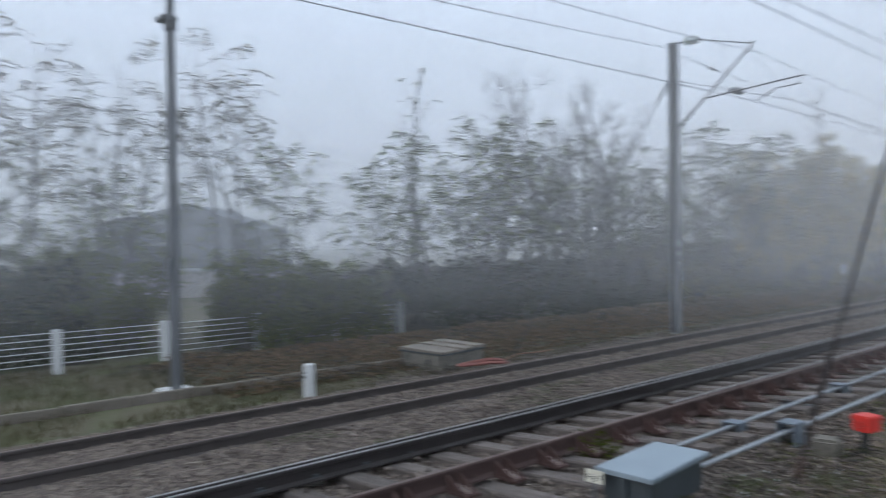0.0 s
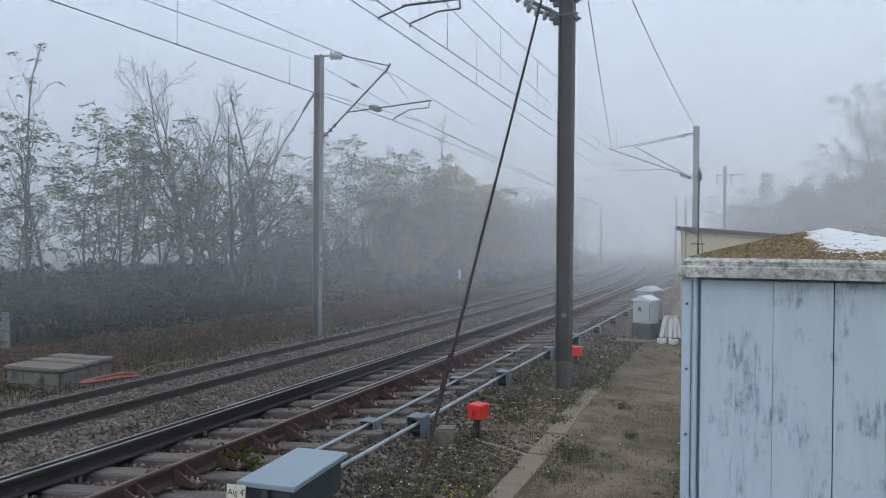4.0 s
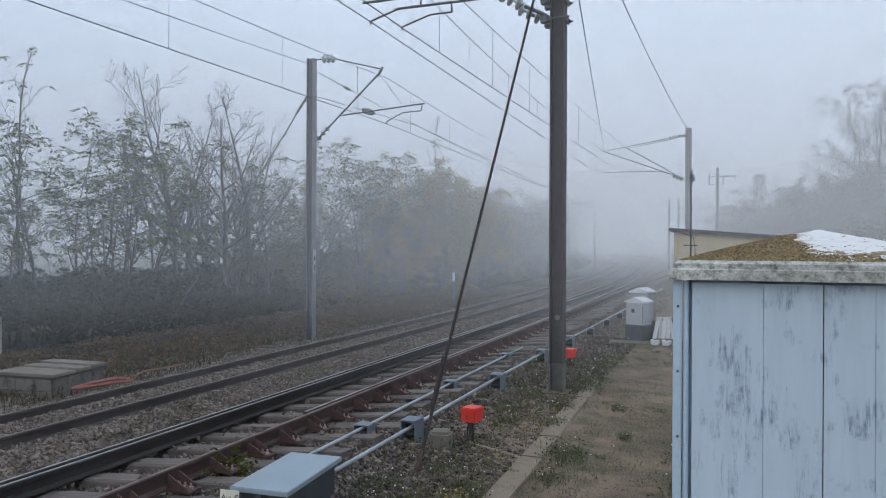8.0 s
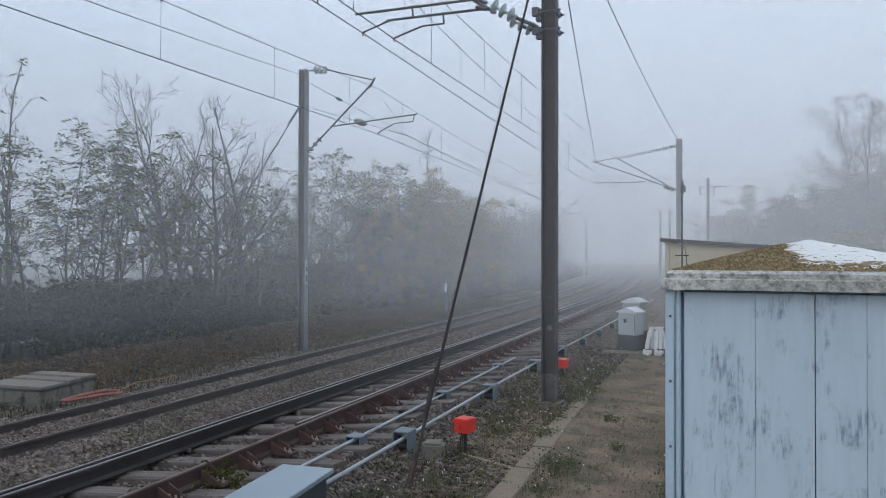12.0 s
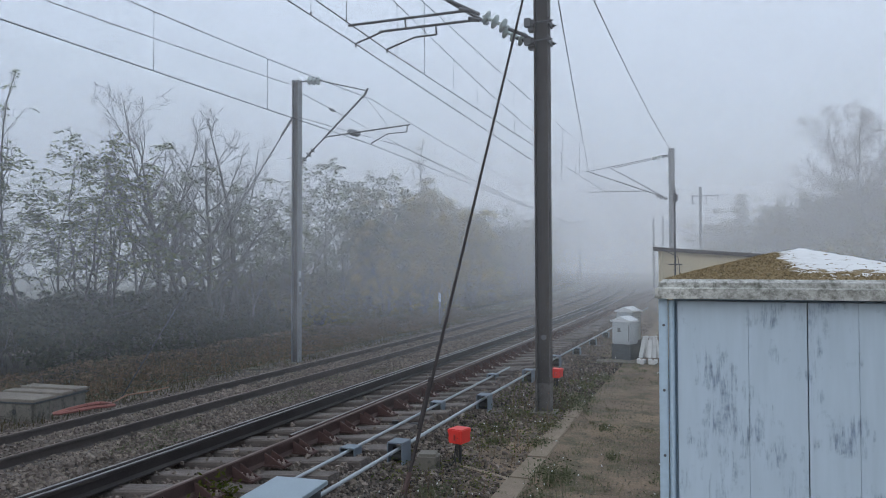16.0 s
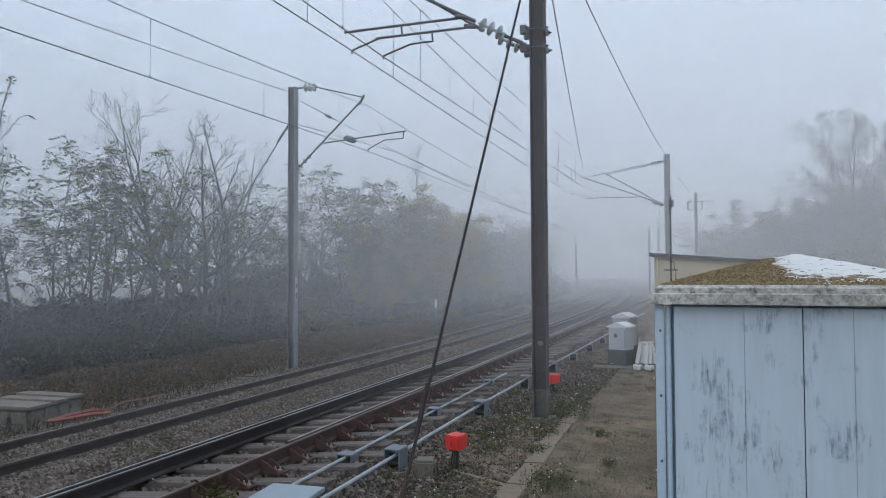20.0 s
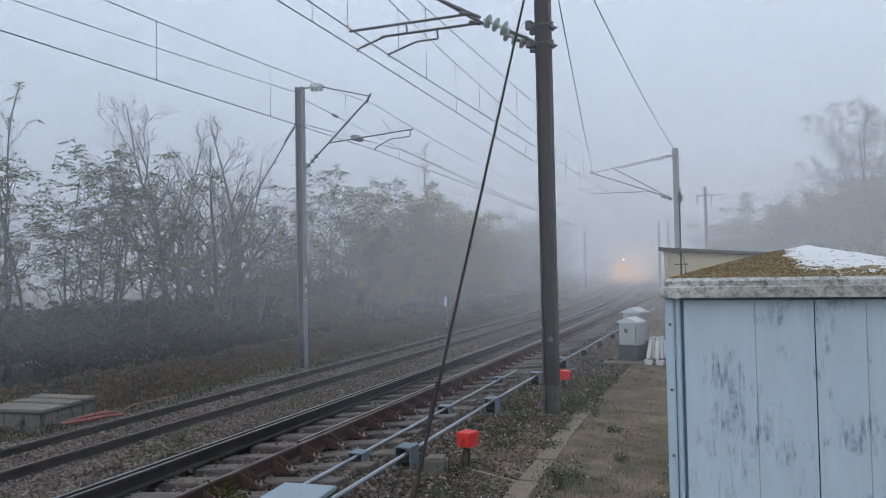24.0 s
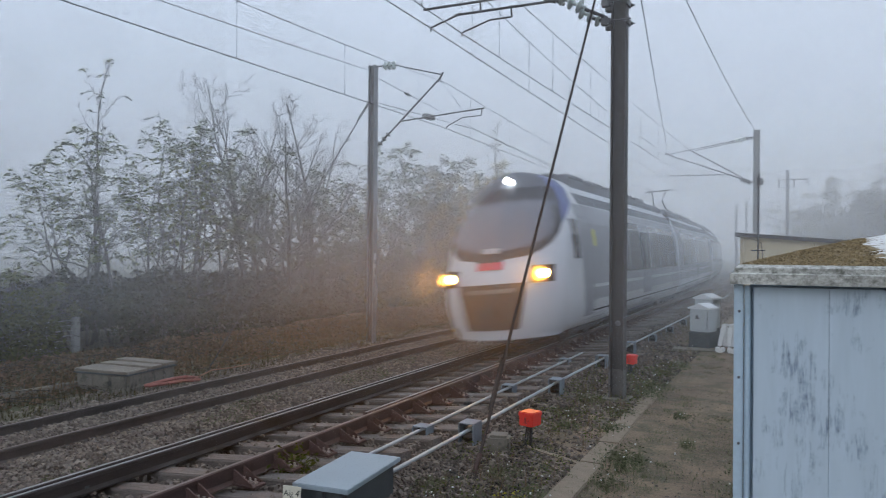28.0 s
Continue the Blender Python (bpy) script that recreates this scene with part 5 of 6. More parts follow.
def make_trees():
    leafy = tree_model("tree", "slender many-stemmed tree with thin green autumn leaves", 3, 7.4, 4, 0.21, LEAF_GREEN, 0.145, lean=0.26, start=0.34, top_bare=0.02, low=2.9, share=0.44, angle=60, counts=(8, 4, 2), up=0.03)
    leafy2 = tree_model("tree", "leaning many-stemmed tree with sparse green leaves", 14, 7.2, 4, 0.2, LEAF_GREEN, 0.145, lean=0.36, start=0.32, low=2.7, share=0.46, angle=58, counts=(8, 4, 2), up=0.03)
    bare = tree_model("tree", "tall bare tree with fine upright twigs", 21, 9.6, 1, 0, LEAF_BROWN, lean=0.05, start=0.25, angle=42, share=0.46, counts=(21, 7, 3), up=0.05, thick=0.12, least=0.0065)
    bare2 = tree_model("tree", "spreading bare tree with fine twigs", 33, 9.2, 4, 0, LEAF_BROWN, lean=0.34, start=0.28, angle=44, share=0.44, counts=(13, 7, 3), up=0.03, thick=0.1, least=0.0065)
    tall = tree_model("tree", "tall slim tree with leafy umbrella crown", 47, 9.6, 3, 0.2, LEAF_BROWN, lean=0.2, start=0.5, angle=58, share=0.42, low=4.5, thick=0.08, counts=(8, 4, 2))
    poplar = tree_model("tree", "narrow poplar with few leaves at the top", 52, 9.0, 1, 0.06, LEAF_GREEN, lean=0.05, start=0.3, angle=28, share=0.22, counts=(16, 4, 2), up=0.12, thick=0.06, reach=0.3)
    dense = tree_model("tree", "bushy tree with dull green leaves", 64, 8.0, 5, 0.22, LEAF_GREEN, 0.14, lean=0.3, start=0.2, low=0.8, counts=(9, 5, 3))
    yellow = tree_model("tree", "bushy tree turning autumn yellow", 71, 7.4, 6, 0.5, LEAF_AUTUMN, 0.13, lean=0.32, start=0.12, low=0.5, counts=(10, 5, 3), angle=52)
    big = tree_model("tree", "large spreading tree with reddish autumn haze of twigs", 88, 15.5, 4, 0.45, LEAF_RED, 0.07, lean=0.36, start=0.22, angle=56, share=0.52, counts=(17, 9, 5), up=0.05, thick=0.22, reach=0.34, low=3, least=0.013)
    haze = tree_model("tree", "dense rounded tree fading into grey fog", 92, 8.4, 8, 0.27, LEAF_AUTUMN_DULL, 0.22, lean=0.55, start=0.08, angle=60, share=0.5, counts=(13, 6, 3), up=0.02, thick=0.08, low=0.3, foot=0.3)
    shrub = tree_model("shrub", "low dense shrub with dark green leaves", 95, 3.0, 8, 0.5, LEAF_GREEN, 0.11, lean=0.6, start=0.1, counts=(8, 4, 2), thick=0.03, reach=0.4, low=0.2)
    models = dict(leafy=leafy, leafy2=leafy2, bare=bare, bare2=bare2, tall=tall, poplar=poplar, dense=dense, yellow=yellow, big=big, haze=haze, shrub=shrub)
    used = set()
    for kind, x, y, turn, by in TREES:
        u = x - bend(y)
        z = ground_z(u) - 0.05
        if kind not in used:
            used.add(kind)
            models[kind].matrix_basis = pose(x, y, z, 0, 0, turn) @ Matrix.Scale(by, 4)
        else:
            plant(models[kind], x, y, z, turn, by)


TREES = [
    ("poplar", -20.0, 15.8, 170, 1.01),
    ("leafy", -19.6, 15.0, 184, 0.88),
    ("leafy2", -19.3, 16.2, 271, 0.92),
    ("leafy", -18.6, 17.3, 342, 0.96),
    ("leafy2", -18.2, 18.0, 12, 0.98),
    ("leafy", -18.9, 19.4, 100, 1.04),
    ("bare", -18.6, 20.7, 51, 1.05),
    ("bare2", -18.0, 22.9, 296, 1.07),
    ("bare2", -19.5, 23.8, 120, 0.98),
    ("leafy2", -17.2, 22.0, 200, 0.86),
    ("leafy", -17.0, 23.6, 89, 0.88),
    ("leafy2", -17.0, 25.3, 112, 0.96),
    ("dense", -17.2, 27.2, 312, 0.84),
    ("leafy", -16.5, 29.6, 98, 1.10),
    ("leafy2", -16.7, 32.0, 152, 1.16),
    ("leafy", -16.5, 34.6, 297, 1.14),
    ("poplar", -15.8, 39.4, 92, 1.17),
    ("yellow", -15.2, 36.7, 147, 1.08),
    ("yellow", -15.6, 33.0, 197, 0.80),
    ("yellow", -15.4, 40.2, 231, 1.05),
    ("yellow", -15.5, 44.0, 9, 1.00),
    ("dense", -16.0, 48.0, 301, 0.92),
    ("yellow", -16.5, 53.4, 118, 0.88),
    ("bare", -19.0, 59.2, 311, 0.80),
    ("bare2", -18.6, 63.5, 271, 0.78),
    ("dense", -16.9, 66.4, 193, 1.00),
    ("haze", -20.0, 74.8, 294, 0.95),
    ("haze", -21.5, 86.0, 40, 1.05),
    ("dense", -17.4, 72.0, 120, 0.95),
    ("tall", -24.1, 4.1, 162, 1.00),
    ("tall", -23.3, 6.5, 283, 1.00),
    ("tall", -22.6, 10.5, 44, 1.08),
    ("leafy2", -25.6, 5.5, 109, 0.80),
    ("leafy", -23.8, 7.6, 44, 0.75),
    ("leafy", -22.9, 12.2, 163, 0.90),
    ("shrub", -23.1, 4.5, 351, 1.10),
    ("shrub", -21.6, 6.2, 48, 1.00),
    ("shrub", -19.4, 9.8, 137, 0.95),
    ("shrub", -19.0, 11.8, 145, 0.90),
    ("dense", -30.6, 7.3, 325, 0.70),
    ("dense", -26.8, 2.5, 73, 0.90),
    ("big", 12.4, 64.0, 180, 1.02),
    ("big", 19.0, 66.0, 7, 1.05),
    ("haze", 2.2, 72.0, 94, 0.66),
    ("haze", 4.2, 70.0, 179, 0.85),
    ("haze", 6.4, 68.5, 270, 1.02),
    ("haze", 9.2, 68.0, 22, 1.12),
    ("haze", 12.4, 66.0, 200, 1.15),
    ("haze", 16.0, 66.0, 130, 1.15),
    ("haze", 13.0, 56.0, 80, 0.85),
    ("haze", 1.5, 80.0, 310, 0.90),
]
make_trees()


def thicket(name, label, category, strip, count, leaf, size, seed, height, stems=0, flat=2.5):
    """A strip of brambles: leaves on a lumpy mound with arching stems. flat: the higher, the steeper the mound's sides."""
    rng = random.Random(seed)
    ob = thing(name, label, category, kind="stuff")
    spots, segs = [], []
    (ya, yb, ua, ub) = strip
    for _ in range(count):
        y, u = rng.uniform(ya, yb), rng.uniform(ua, ub)
        side = 1 - abs((u - (ua + ub) / 2) / ((ub - ua) / 2)) ** flat
        lumps = 0.3 * noise.noise(Vector((u * 0.45, y * 0.45, seed))) + 0.2 * noise.noise(Vector((u * 1.4, y * 1.4, seed)))
        h = height * (0.78 + lumps) * max(0.1, side)
        z = h * (1 - 0.6 * rng.random() ** 1.8)
        spots.append((u + bend(y), y, ground_z(u) + max(0.04, z)))
    for _ in range(stems):
        y, u = rng.uniform(ya, yb), rng.uniform(ua, ub)
        side = 1 - abs((u - (ua + ub) / 2) / ((ub - ua) / 2)) ** flat
        x, w, h = u + bend(y), rng.uniform(0, 6.28), height * max(0.25, side) * rng.uniform(0.6, 1.1)
        p = [Vector((x, y, ground_z(u))), Vector((x + math.cos(w) * 0.25, y + math.sin(w) * 0.25, ground_z(u) + h * 0.75)), Vector((x + math.cos(w) * 0.7, y + math.sin(w) * 0.7, ground_z(u) + h)), Vector((x + math.cos(w) * 1.3, y + math.sin(w) * 1.3, ground_z(u) + h * 0.7))]
        segs += [(a, b, 0.008, 0.006) for a, b in zip(p, p[1:])]
    part("foliage", leaves_mesh(spots, size, "foliage", leaf, seed, 0.1, slim=0.34), leaf, ob, kind="stuff")
    if segs:
        part("stems", limbs_mesh(segs, "stems", BARK), BARK, ob, kind="stuff")


thicket("bramble_hedge", "dark tangled bramble hedge along the far track", "hedge", (13.6, 45, -23, -15.6), 90000, LEAF_BRAMBLE, 0.16, 7, 2.5, 500, 4.0)
thicket("bramble_hedge", "dark bramble hedge thinning out along the line", "hedge", (45, 72, -21, -14.6), 32000, LEAF_BRAMBLE, 0.22, 8, 2.2, 100, 3.0)
thicket("bramble_hedge", "brown and yellow undergrowth below the trees by the far mast", "hedge", (25, 62, -22, -14.6), 42000, LEAF_AUTUMN_DULL, 0.17, 21, 3.4, 400)
thicket("bramble_hedge", "low tangle of withered brown leaves before the hedge", "weeds", (5.5, 42, -17.4, -12.5), 34000, LEAF_WITHERED, 0.1, 31, 0.62, 700, 1.2)
thicket("bramble_hedge", "green bush growing over the low fence", "hedge", (8.3, 12.6, -20.6, -16.8), 12000, LEAF_GREEN, 0.15, 9, 2.3, 160)
thicket("bramble_hedge", "dark undergrowth behind the low fence", "hedge", (-14, 5.2, -27, -19.2), 30000, LEAF_BRAMBLE, 0.2, 10, 3.0, 160)
thicket("bramble_hedge", "foggy bushes on the far side of the line", "hedge", (66, 170, -24, -14), 40000, LEAF_BRAMBLE, 0.3, 12, 2.6, 0)
thicket("bramble_hedge", "green undergrowth below the large tree in fog", "hedge", (52, 88, 5.0, 24), 42000, LEAF_AUTUMN_DULL, 0.34, 15, 6.0, 0, 2.5)
thicket("bramble_hedge", "low grey bushes fading into fog beside the branch line", "hedge", (58, 92, 0.4, 8), 16000, LEAF_AUTUMN_DULL, 0.34, 16, 3.6, 0, 2.0)


def blades(name, label, spots, height, width, material, seed, kind="stuff"):
    """Single grass blades, each a bent strip of two faces."""
    rng = np.random.default_rng(seed)
    n = len(spots)
    c = np.asarray(spots, float).reshape(-1, 3)
    w, h = rng.uniform(0, 6.28, n), rng.uniform(0.4, 1.2, n) * height
    d = np.stack([np.cos(w), np.sin(w), np.zeros(n)], 1)
    e = np.stack([-np.sin(w), np.cos(w), np.zeros(n)], 1) * width
    up = np.array([0, 0, 1.0])
    bendy = rng.uniform(0.1, 0.7, n)[:, None] * h[:, None]
    v = np.stack([c - e, c + e, c + e * 0.7 + up * h[:, None] * 0.6 + d * bendy * 0.35, c - e * 0.7 + up * h[:, None] * 0.6 + d * bendy * 0.35, c + up * h[:, None] * 0.95 + d * bendy], 1).reshape(-1, 3)
    k = np.arange(n)[:, None] * 5
    f = (k + np.array([0, 1, 2, 3])).tolist() + (k + np.array([3, 2, 4])).tolist()
    me = bpy.data.meshes.new(name)
    me.from_pydata(v.tolist(), [], f)
    me.materials.append(material)
    return tagged(new(name, me), label, "grass", kind=kind)


PEBBLE = mat("pebble", (0.22, 0.19, 0.15), 0.9, 0, 9, 0.2, 0.1, 60, random_by=0.6)


def make_grass():
    rng = random.Random(12)
    pts = []
    for _ in range(40000):
        y, u = -2 + 74 * rng.random() ** 1.5, rng.uniform(-18.5, -11.2)
        if noise.noise(Vector((u * 0.5, y * 0.5, 2))) > -0.15 - 0.2 * rng.random():
            pts.append((u + bend(y), y, ground_z(u) - 0.02))
    blades("grass", "rough yellow-green grass beside the far track", pts, 0.2, 0.008, GRASS_MAT, 1)
    pts = []
    for _ in range(2600):
        y, u = rng.uniform(9, 32), rng.uniform(-16.5, -13.0)
        if noise.noise(Vector((u * 0.6, y * 0.5, 8))) > -0.05:
            pts.append((u + bend(y), y, ground_z(u) - 0.02))
    blades("dry_weeds", "dry reddish-brown weeds before the brambles", pts, 0.62, 0.012, DRY_MAT, 2)
    tufts = []
    for _ in range(420):
        y = 3 + 24 * rng.random() ** 1.4
        u = rng.choice([rng.gauss(-2.35, 0.3), rng.gauss(-3.0, 0.35), rng.gauss(-1.72, 0.2), rng.uniform(-3.5, 0.2)])
        k, r = rng.randint(14, 60), rng.uniform(0.03, 0.14)
        tufts += [(u + rng.gauss(0, r), y + rng.gauss(0, r), ground_z(u) - 0.01) for _ in range(k)]
    blades("grass", "small tufts of weeds along kerb and ballast edge", tufts, 0.065, 0.003, WEED_MAT, 3)
    clumps, leafy_bits, heads = [], [], []
    for y, u, big in ((5.3, -1.95, 1), (6.6, -2.3, 1), (8.3, -1.75, 1.5), (8.0, -1.72, 1.2), (7.3, -1.7, 0.9), (9.6, -2.2, 1), (10.6, -2.3, 1.2), (12.6, -2.25, 1.6), (13.1, -2.3, 1.6), (12.2, -2.2, 1.3), (11.3, -2.95, 1.3), (13.6, -2.9, 1.4), (9.4, -2.75, 1), (7.6, -0.42, 1.4), (8.4, -0.38, 1.3), (6.9, -0.4, 1.2), (10.2, -3.0, 1.2), (14.6, -2.4, 1.5), (15.6, -2.2, 1.4), (6.0, -2.7, 1.2), (5.6, -3.0, 1.3), (6.4, -3.25, 1.2), (7.1, -2.75, 1.1), (10.9, -1.5, 0.6), (9.3, -1.2, 0.5), (16.4, -1.0, 0.8), (14.0, -0.7, 0.7)):
        for _ in range(int(110 * big)):
            x0, y0 = u + rng.gauss(0, 0.1 * big), y + rng.gauss(0, 0.12 * big)
            clumps.append((x0, y0, ground_z(u) - 0.01))
            leafy_bits.append((x0, y0, ground_z(u) + rng.uniform(0.0, 0.11) * big))
        heads += [(u + rng.gauss(0, 0.12 * big), y + rng.gauss(0, 0.14 * big), ground_z(u) + rng.uniform(0.08, 0.16) * big) for _ in range(4)]
    blades("grass", "bushy clumps of grass and weeds beside kerb and mast", clumps, 0.15, 0.003, WEED_MAT, 13)
    tagged(new("leafy_weeds", leaves_mesh(leafy_bits, 0.045, "leafy_weeds", WEED_LEAF, 16, 0.0)), "small grey-green leaves in the clumps of weeds", "weeds", kind="stuff")
    for _ in range(60):
        y, u = 4 + 16 * rng.random() ** 1.3, rng.uniform(-3.3, -2.1)
        heads.append((u, y, ground_z(u) + rng.uniform(0.03, 0.15)))
    stones("seed_heads", "tiny white flower heads scattered among the weeds", heads, (0.006, 0.011), CONCRETE_PALE, category="flowers")
    yellows = []
    for y, u in ((5.5, -2.55), (5.25, -2.75), (6.3, -2.3), (4.9, -2.6), (6.15, -2.38)):
        yellows += [(u + rng.gauss(0, 0.09), y + rng.gauss(0, 0.09), ground_z(u) + rng.uniform(0.06, 0.17)) for _ in range(26)]
    tagged(new("yellow_flowers", leaves_mesh(yellows, 0.026, "yellow_flowers", FLOWER_YELLOW, 18, 0.0, slim=0.45)), "yellow-green flowering weeds near the points motor", "flowers", kind="stuff")
    stalks = []
    for _ in range(900):
        y, u = 4 + 14 * rng.random() ** 1.2, rng.uniform(-3.4, -2.2)
        if noise.noise(Vector((u * 1.3, y * 0.7, 23))) > -0.1:
            stalks.append((u, y, ground_z(u) - 0.01))
    blades("dry_stalks", "thin dead brown stalks standing in the ballast edge", stalks, 0.26, 0.0028, DRY_MAT, 24)
    mats = []
    for _ in range(42000):
        y, u = 4.5 + 15 * rng.random(), rng.uniform(-1.7, 1.5)
        if noise.noise(Vector((u * 0.9, y * 0.35, 5))) > 0.12 - 0.16 * (u + 1.7) / 1.5 + rng.uniform(-0.2, 0.2):
            mats.append((u, y, ground_z(u) - 0.01))
    blades("grass", "short trampled grass on the dirt path", mats, 0.024, 0.0026, WEED_MAT, 4)
    weeds = []
    for _ in range(5500):
        y, u = 3.0 + 13 * rng.random() ** 1.3, rng.uniform(-3.6, -2.2)
        if noise.noise(Vector((u * 1.6, y * 1.1, 11))) > -0.08:
            weeds.append((u, y, ground_z(u) + rng.uniform(0.0, 0.13)))
    part_ob = new("low_weeds", leaves_mesh(weeds, 0.04, "low_weeds", MOSS_MAT, 6, 0.0))
    tagged(part_ob, "low leafy weeds and stalks among the ballast", "weeds", kind="stuff")
    patch = []
    for _ in range(5200):
        y, u = 4.0 + 12 * rng.random() ** 1.2, rng.uniform(-8.2, -6.75)
        if noise.noise(Vector((u * 1.1, y * 0.8, 31))) > 0.12:
            patch.append((u, y, ground_z(u) + rng.uniform(0.02, 0.1)))
    tagged(new("low_weeds", leaves_mesh(patch, 0.045, "low_weeds", WEED_LEAF, 32, 0.0)), "patches of dull green weeds between the two tracks", "weeds", kind="stuff")
    # little bush between rail and points motor
    bush = thing("weed_bush", "small green weed growing beside the brown rail", "weed", pose(-4.72, 6.1, -0.3))
    part("leaves", leaves_mesh([(rng.gauss(0, 0.11), rng.gauss(0, 0.11), abs(rng.gauss(0.12, 0.08))) for _ in range(420)], 0.06, "leaves", LEAF_GREEN, 8), LEAF_GREEN, bush)
    pebbles = [(rng.uniform(-2.0, 1.2), 3 + 16 * rng.random() ** 1.3, -0.295) for _ in range(9000)]
    stones("gravel", "small pale pebbles scattered on the dirt path", pebbles, (0.003, 0.011), PEBBLE, category="gravel")


make_grass()


# ---- the train ----
TRAIN_WHITE = mat("train_silver_white_paint", (0.46, 0.475, 0.5), 0.3, 0, 1, 0.05, 0.02, 20, spots=(0.52, 0.53, 0.54), spot_at=0.66)
TRAIN_SIDE = mat("train_silver_grey_paint", (0.23, 0.24, 0.26), 0.35, 0.2, 1, 0.1, 0.02, 20)
TRAIN_BLUE = mat("train_blue_paint", (0.06, 0.08, 0.2), 0.35, 0, 1, 0.1, 0.02, 20)
TRAIN_ROOF = mat("train_roof_grey", (0.1, 0.105, 0.12), 0.6, 0.1, 1.5, 0.2, 0.1, 20)
TRAIN_GLASS = mat("train_dark_glass", (0.02, 0.023, 0.03), 0.08, 0, 1, 0.1, 0, 20, spec=0.8)
# lighter than TRAIN_GLASS: the sky's reflection is put into the base colour
WINDSCREEN = mat("train_windscreen_sky_sheen", (0.1, 0.105, 0.13), 0.12, 0, 1, 0.1, 0, 20, spec=0.8)
TRAIN_MASK = mat("train_black_mask", (0.018, 0.02, 0.028), 0.35, 0, 1, 0.1, 0.02, 20)
TRAIN_SKIRT = mat("train_underframe", (0.03, 0.03, 0.032), 0.8, 0, 2, 0.3, 0.2, 20)
TRAIN_COUPLER = mat("train_coupler_shade", (0.028, 0.02, 0.018), 0.6, 0, 3, 0.3, 0.2, 20)
TRAIN_GREY = mat("train_door_grey", (0.2, 0.21, 0.23), 0.4, 0, 1, 0.1, 0.05, 20)
EMBLEM = mat("silver_emblem", (0.3, 0.31, 0.33), 0.5, 0.0, 1, 0.1, 0, 20)
TRAIN_RED = mat("train_red_badge", (0.5, 0.04, 0.08), 0.4, 0, 1, 0.1, 0, 20)
TRAIN_YELLOW = mat("train_yellow_mark", (0.6, 0.55, 0.1), 0.5, 0, 1, 0.1, 0, 20)
LAMP_WARM = glow("headlamp_warm", (1.0, 0.42, 0.035), 10000.0)
BEAM_TUBE = mat("beam_tube_metal", (0.25, 0.22, 0.18), 0.5, 1.0, 6, 0.1, 0, 40)
LAMP_WHITE = glow("toplamp_white", (0.92, 0.97, 1.0), 120.0)
CAR_L = 18.0
HALF_W = ([0.34, 0.55, 0.9, 1.3, 2.3, 2.75, 3.2, 3.55, 3.8, 3.98, 4.05], [1.16, 1.32, 1.39, 1.42, 1.42, 1.38, 1.25, 1.08, 0.85, 0.5, 0.2])


def half_width(z):
    return float(np.interp(z, *HALF_W))


def nose_back(z):
    """How far the nose leans back at height z."""
    return 0.0 if z < 1.25 and z > 0.6 else (0.12 * (0.6 - z) if z <= 0.6 else 0.40 * (z - 1.25) ** 1.62)


def nose_point(k, z, out=0.0):
    """A point of the nose; k runs from -1 over 0 (tip) to 1 round the front."""
    hw = half_width(z)
    x = hw * math.sin(k * math.pi / 2)
    y = nose_back(z) + 1.15 * (1 - math.cos(k * math.pi / 2)) ** 0.9 * min(1.0, hw / 1.2)
    nx, ny = math.sin(k * math.pi / 2), -math.cos(k * math.pi / 2)
    return (x + nx * out, y + ny * out, z + (0.3 * out if z > 1.3 else 0))


def nose_patch(k0, k1, z0, z1, out, nk=16, nz=12, edge=None):
    """A patch of the nose's skin, lifted by out; edge narrows it with height."""
    s = Shape()
    for j in range(nz + 1):
        z = z0 + (z1 - z0) * j / nz
        w = edge(j / nz) if edge else 1.0
        for i in range(nk + 1):
            s.v.append(nose_point((k0 + (k1 - k0) * i / nk) * w, z, out))
    n = nk + 1
    s.f = [(j * n + i, j * n + i + 1, (j + 1) * n + i + 1, (j + 1) * n + i) for j in range(nz) for i in range(nk)]
    return s


def car_shell(y0, y1, nose):
    """The skin of one car: slices over its height, with a rounded nose or a flat front."""
    s = Shape()
    zs = [0.34, 0.45, 0.6, 0.9, 1.25, 1.53, 1.71, 1.95, 2.3, 2.6, 2.9, 3.2, 3.45, 3.65, 3.82, 3.95, 4.05]
    n = 0
    for z in zs:
        hw = half_width(z)
        ring = [(-hw, y1, z), (-hw, (y0 + y1) / 2, z)]
        ring += [nose_point(k, z) for k in np.linspace(-1, 1, 27)] if nose else [(-hw, y0, z), (-hw * 0.5, y0, z), (hw * 0.5, y0, z), (hw, y0, z)]
        ring += [(hw, (y0 + y1) / 2, z), (hw, y1, z)]
        n = len(ring)
        s.v += ring
    for j in range(len(zs) - 1):
        s.f += [(j * n + i, j * n + (i + 1) % n, (j + 1) * n + (i + 1) % n, (j + 1) * n + i) for i in range(n) if not (nose and zs[j] == 1.53 and i in (7, 8, 21, 22))]
    s.f += [tuple(reversed(range(n))), tuple((len(zs) - 1) * n + i for i in range(n))]
    return s


